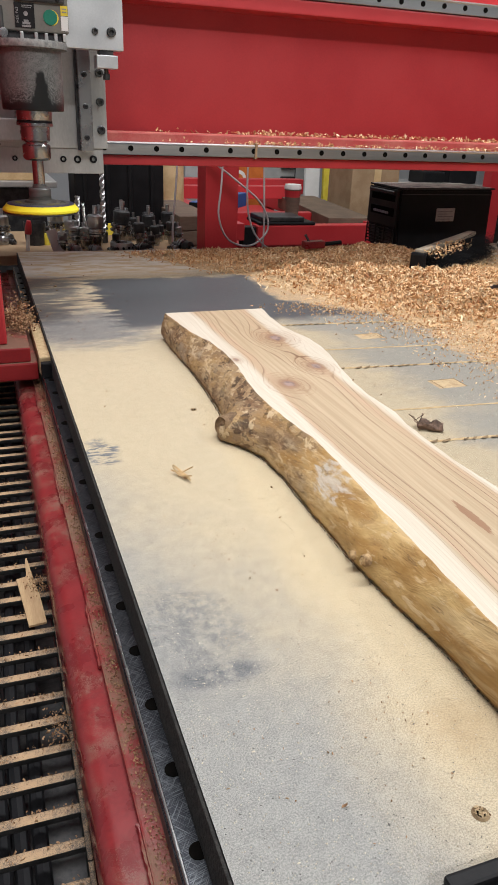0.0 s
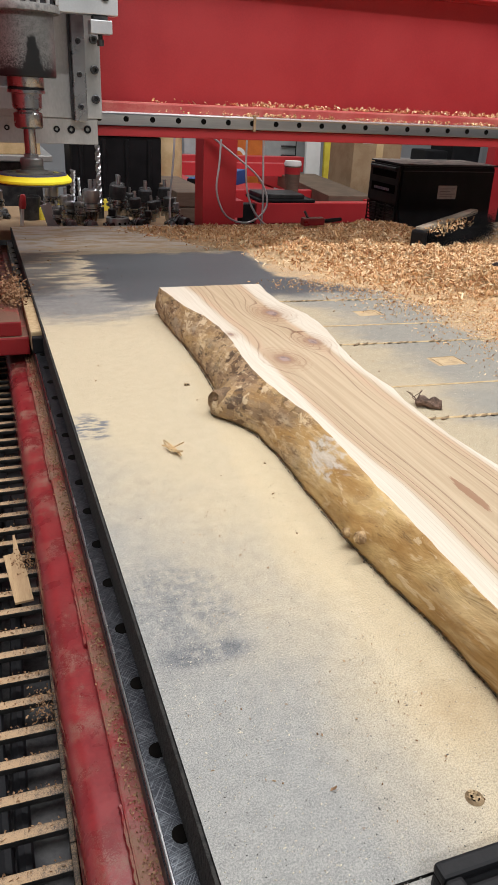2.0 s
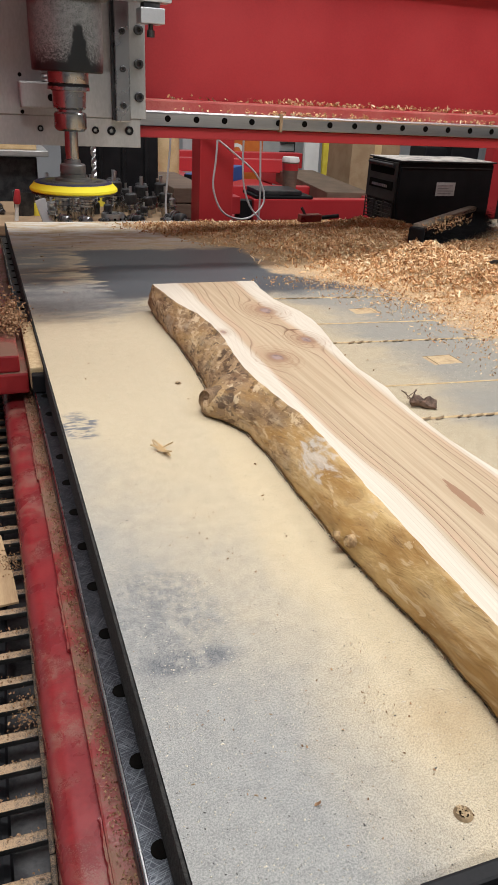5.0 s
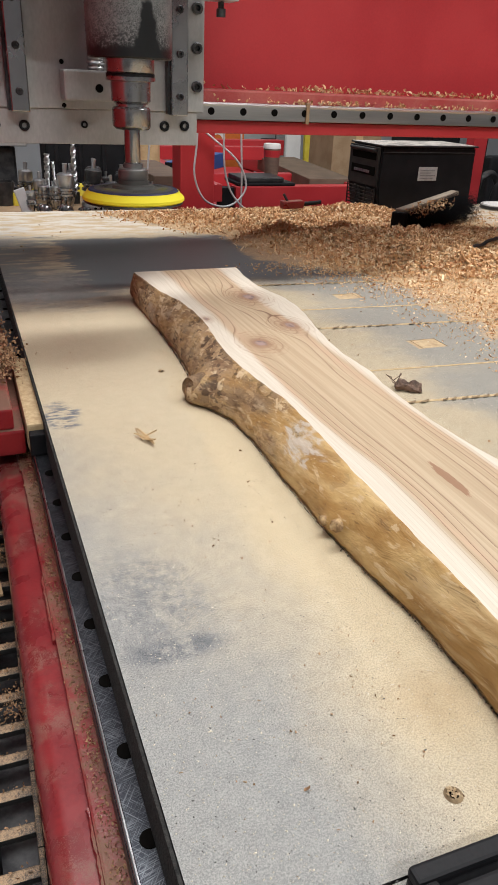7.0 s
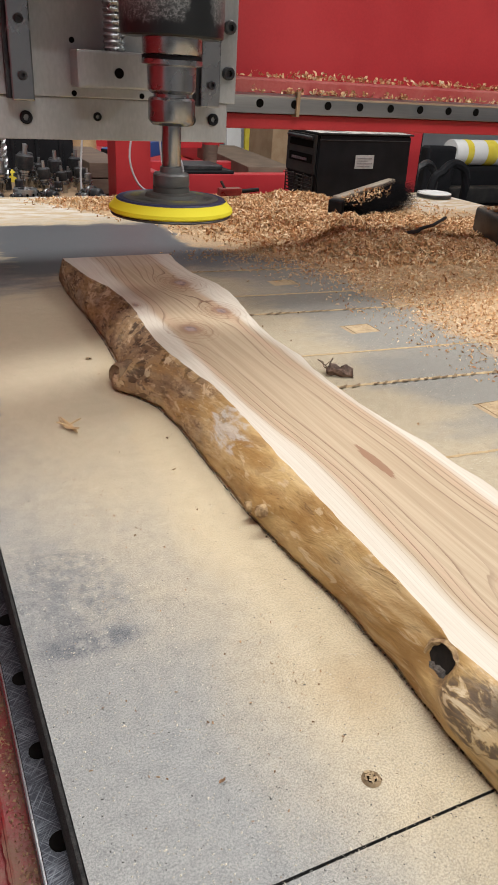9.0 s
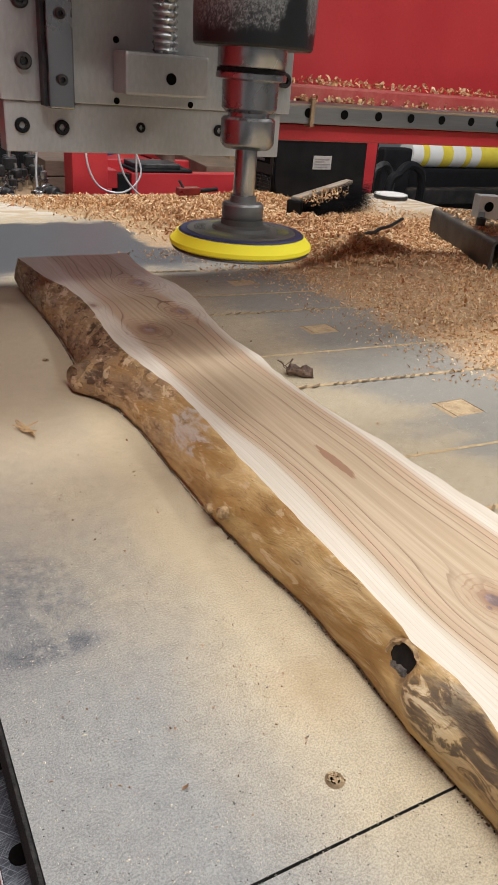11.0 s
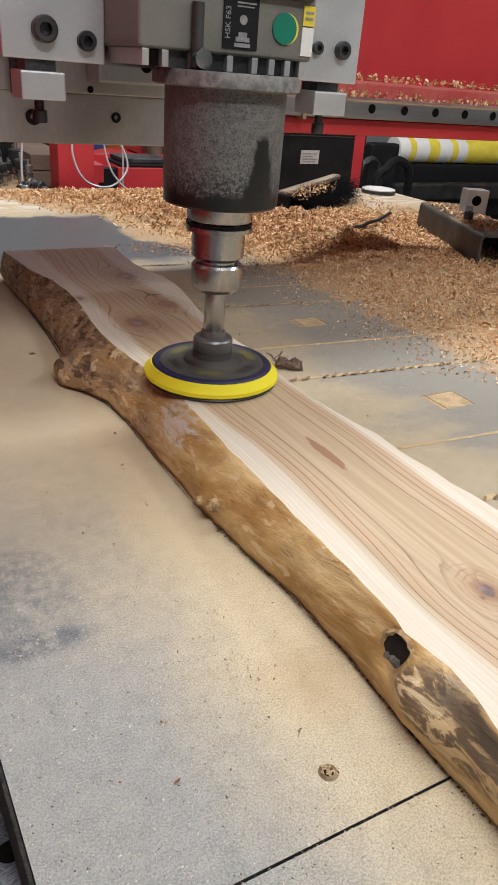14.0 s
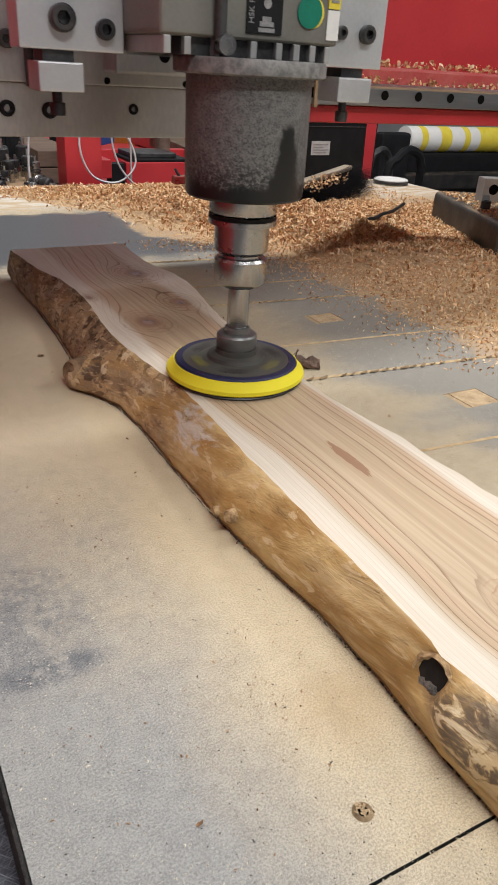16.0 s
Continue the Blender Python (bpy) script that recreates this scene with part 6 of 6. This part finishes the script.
leg = thing("red_upright", "red steel upright with a black bar beside it", "post")
part("column", box(1.95, 2.008, 2.55, 2.6, FLOOR, 1.2, 0.003), RED, leg)
part("bar", box(2.01, 2.028, 2.57, 2.60, FLOOR, 1.2, 0.003), BLACK, leg)
printer = thing("wide_printer", "black wide-format printer carrying a yellow and white paper roll", "printer", pose(2.6, 3.2, FLOOR))
part("body", box(0.0, 1.5, 0.05, 0.5, 0.55, 0.83, 0.02, seg=3), BLACK, printer)
part("front_tray", box(0.1, 1.5, -0.04, 0.0498, 0.66, 0.74, 0.015, seg=3), BLACK_DUSTY, printer)
part("end_housing", box(-0.06, 0.12, -0.02, 0.0485, 0.66, 0.93, 0.02, seg=3), BLACK, printer)
for x in (0.1, 1.3):
    part("leg", box(x, x + 0.06, 0.1, 0.4, 0, 0.549, 0.004), DARK_STEEL, printer)
roll = part("paper_roll", lathe([(0, 0), (0.062, 0), (0.062, 1.0), (0, 1.0)], 32, pose(0.17, 0.1, 0.892, 0, 90, 0)), WHITE, printer, "white paper roll", smooth=True)
for a, b in ((0.07, 0.11), (0.2, 0.27), (0.36, 0.4), (0.47, 0.72)):
    part("yellow_print", lathe([(0.0626, a), (0.0626, b)], 32, pose(0.17, 0.1, 0.892, 0, 90, 0)), YELLOW_PAPER, roll, "yellow print", smooth=True)
hose = thing("ribbed_hose", "black ribbed hose bundle beside the printer", "hose")
part("coil", tube(curve([(2.35, 2.9, FLOOR + 0.02), (2.36, 2.9, -0.12), (2.42, 2.9, 0.0), (2.5, 2.92, 0.03), (2.58, 2.93, -0.02), (2.6, 2.95, -0.2), (2.6, 3.0, FLOOR + 0.02)], 14), 0.02), BLACK, hose, smooth=True)
part("coil", tube(curve([(2.3, 2.95, FLOOR + 0.02), (2.3, 2.95, -0.1), (2.34, 2.95, 0.02), (2.41, 2.96, 0.0), (2.44, 2.97, -0.15), (2.44, 3.0, FLOOR + 0.02)], 14), 0.016), DARK_STEEL, hose, smooth=True)
cart = thing("tool_cart", "dark tool cart with black cases on top", "cart", pose(2.85, 4.1, FLOOR))
part("body", box(-0.25, 0.25, 0, 0.4, 0.05, 0.86, 0.01), DARK_STEEL, cart)
part("tray", box(-0.26, 0.26, -0.01, 0.41, 0.862, 0.9, 0.006), ALU, cart)
part("case", box(-0.2, -0.05, 0.02, 0.2, 0.9005, 0.97, 0.01), BLACK, cart)
part("box", box(0.0, 0.2, 0.05, 0.3, 0.9005, 1.05, 0.01), BLACK, cart)
left = thing("machine_cabinet", "dark steel cabinet with pale panels behind the bench", "cabinet", pose(0.05, 3.2, FLOOR))
part("body", box(-0.6, 0.3, 0, 0.5, 0, 0.95, 0.01), DARK_STEEL, left)
part("shelf", box(-0.62, 0.34, -0.05, 0.5, 0.952, 0.975, 0.004), ALU, left)
part("board", box(0.05, 0.3, -0.02, 0.1, 0.9752, 1.1, 0.004), PINE, left)
for x in (-0.3, -0.05):
    part("handle", box(x, x + 0.1, -0.03, -0.0003, 0.7, 0.715, 0.003), STEEL, left)

cord = thing("extension_cable", "thin black cable lying across the wood shavings", "cable")
way = [(1.13 + 0.37 * k / 24, 1.415 + 0.32 * k / 24) for k in range(25)]
over_heap = [max(pile_height(x + dx, y + dy) for dx in (-0.02, 0, 0.02) for dy in (-0.02, 0, 0.02)) for x, y in way]
part("strand", tube([(x, y, sum(over_heap[max(0, k - 3):k + 4]) / len(over_heap[max(0, k - 3):k + 4]) + 0.015) for k, (x, y) in enumerate(way)], 0.0042), BLACK, cord, smooth=True)


# ---- what moves ----
def motions():
    # seconds, spindle x, rail y, height of the pad over the board
    rows = [(0, 0.2068, 1.873, 0.2), (3.0, 0.2068, 1.872, 0.2), (3.3, 0.2068, 1.869, 0.2), (3.5, 0.2113, 1.855, 0.2), (4.0, 0.2308, 1.795, 0.2), (5.25, 0.2825, 1.65, 0.199),
            (6.5, 0.3342, 1.505, 0.198), (7.0, 0.3552, 1.449, 0.198), (7.5, 0.3772, 1.393, 0.198), (8.0, 0.3982, 1.336, 0.197), (8.5, 0.4192, 1.279, 0.197),
            (9.5, 0.4595, 1.166, 0.197), (10.2, 0.4875, 1.087, 0.197), (10.5, 0.498, 1.060, 0.197), (10.8, 0.5, 1.057, 0.197), (11.0, 0.5, 1.057, 0.191),
            (11.5, 0.5, 1.056, 0.151), (12.0, 0.5, 1.055, 0.108), (12.5, 0.5, 1.055, 0.066), (12.75, 0.5, 1.055, 0.0525), (13.0, 0.5, 1.055, 0.0495),
            (13.5, 0.5, 1.052, 0.0495), (14.0, 0.482, 1.045, 0.0495), (14.5, 0.469, 1.009, 0.0495), (15.0, 0.511, 1.002, 0.0495), (15.5, 0.513, 1.039, 0.0495), (16.0, 0.496, 1.052, 0.0495)]
    walk(gantry, [(t, pose(0, y, 0)) for t, x, y, z in rows])
    walk(saddle, [(t, pose(x, y, 0)) for t, x, y, z in rows])
    walk(head, [(t, pose(x, y - 0.27, z)) for t, x, y, z in rows])
    walk(pad, [(k / 30, pose(0, 0, 0, 0, 0, 75 * k)) for k in range(481)])
    walk(wood_splinter, [(0, pose(0.283, 0.828, 0, 0, 0, -98)), (12.3, pose(0.283, 0.828, 0, 0, 0, -98)), (12.6, pose(0.255, 0.84, 0, 0, 0, -50)), (12.8, pose(0.2, 0.85, 0, 0, 0, -10)), (16, pose(0.195, 0.85, 0, 0, 0, -8))])
    walk(tray, [(0, pose(0.289, 0.302, 0)), (7.2, pose(0.287, 0.302, 0)), (7.4, pose(0.29, 0.215, 0.004)), (8.0, pose(0.292, 0.10, 0.0)), (16, pose(0.292, 0.10, 0.0))])


motions()
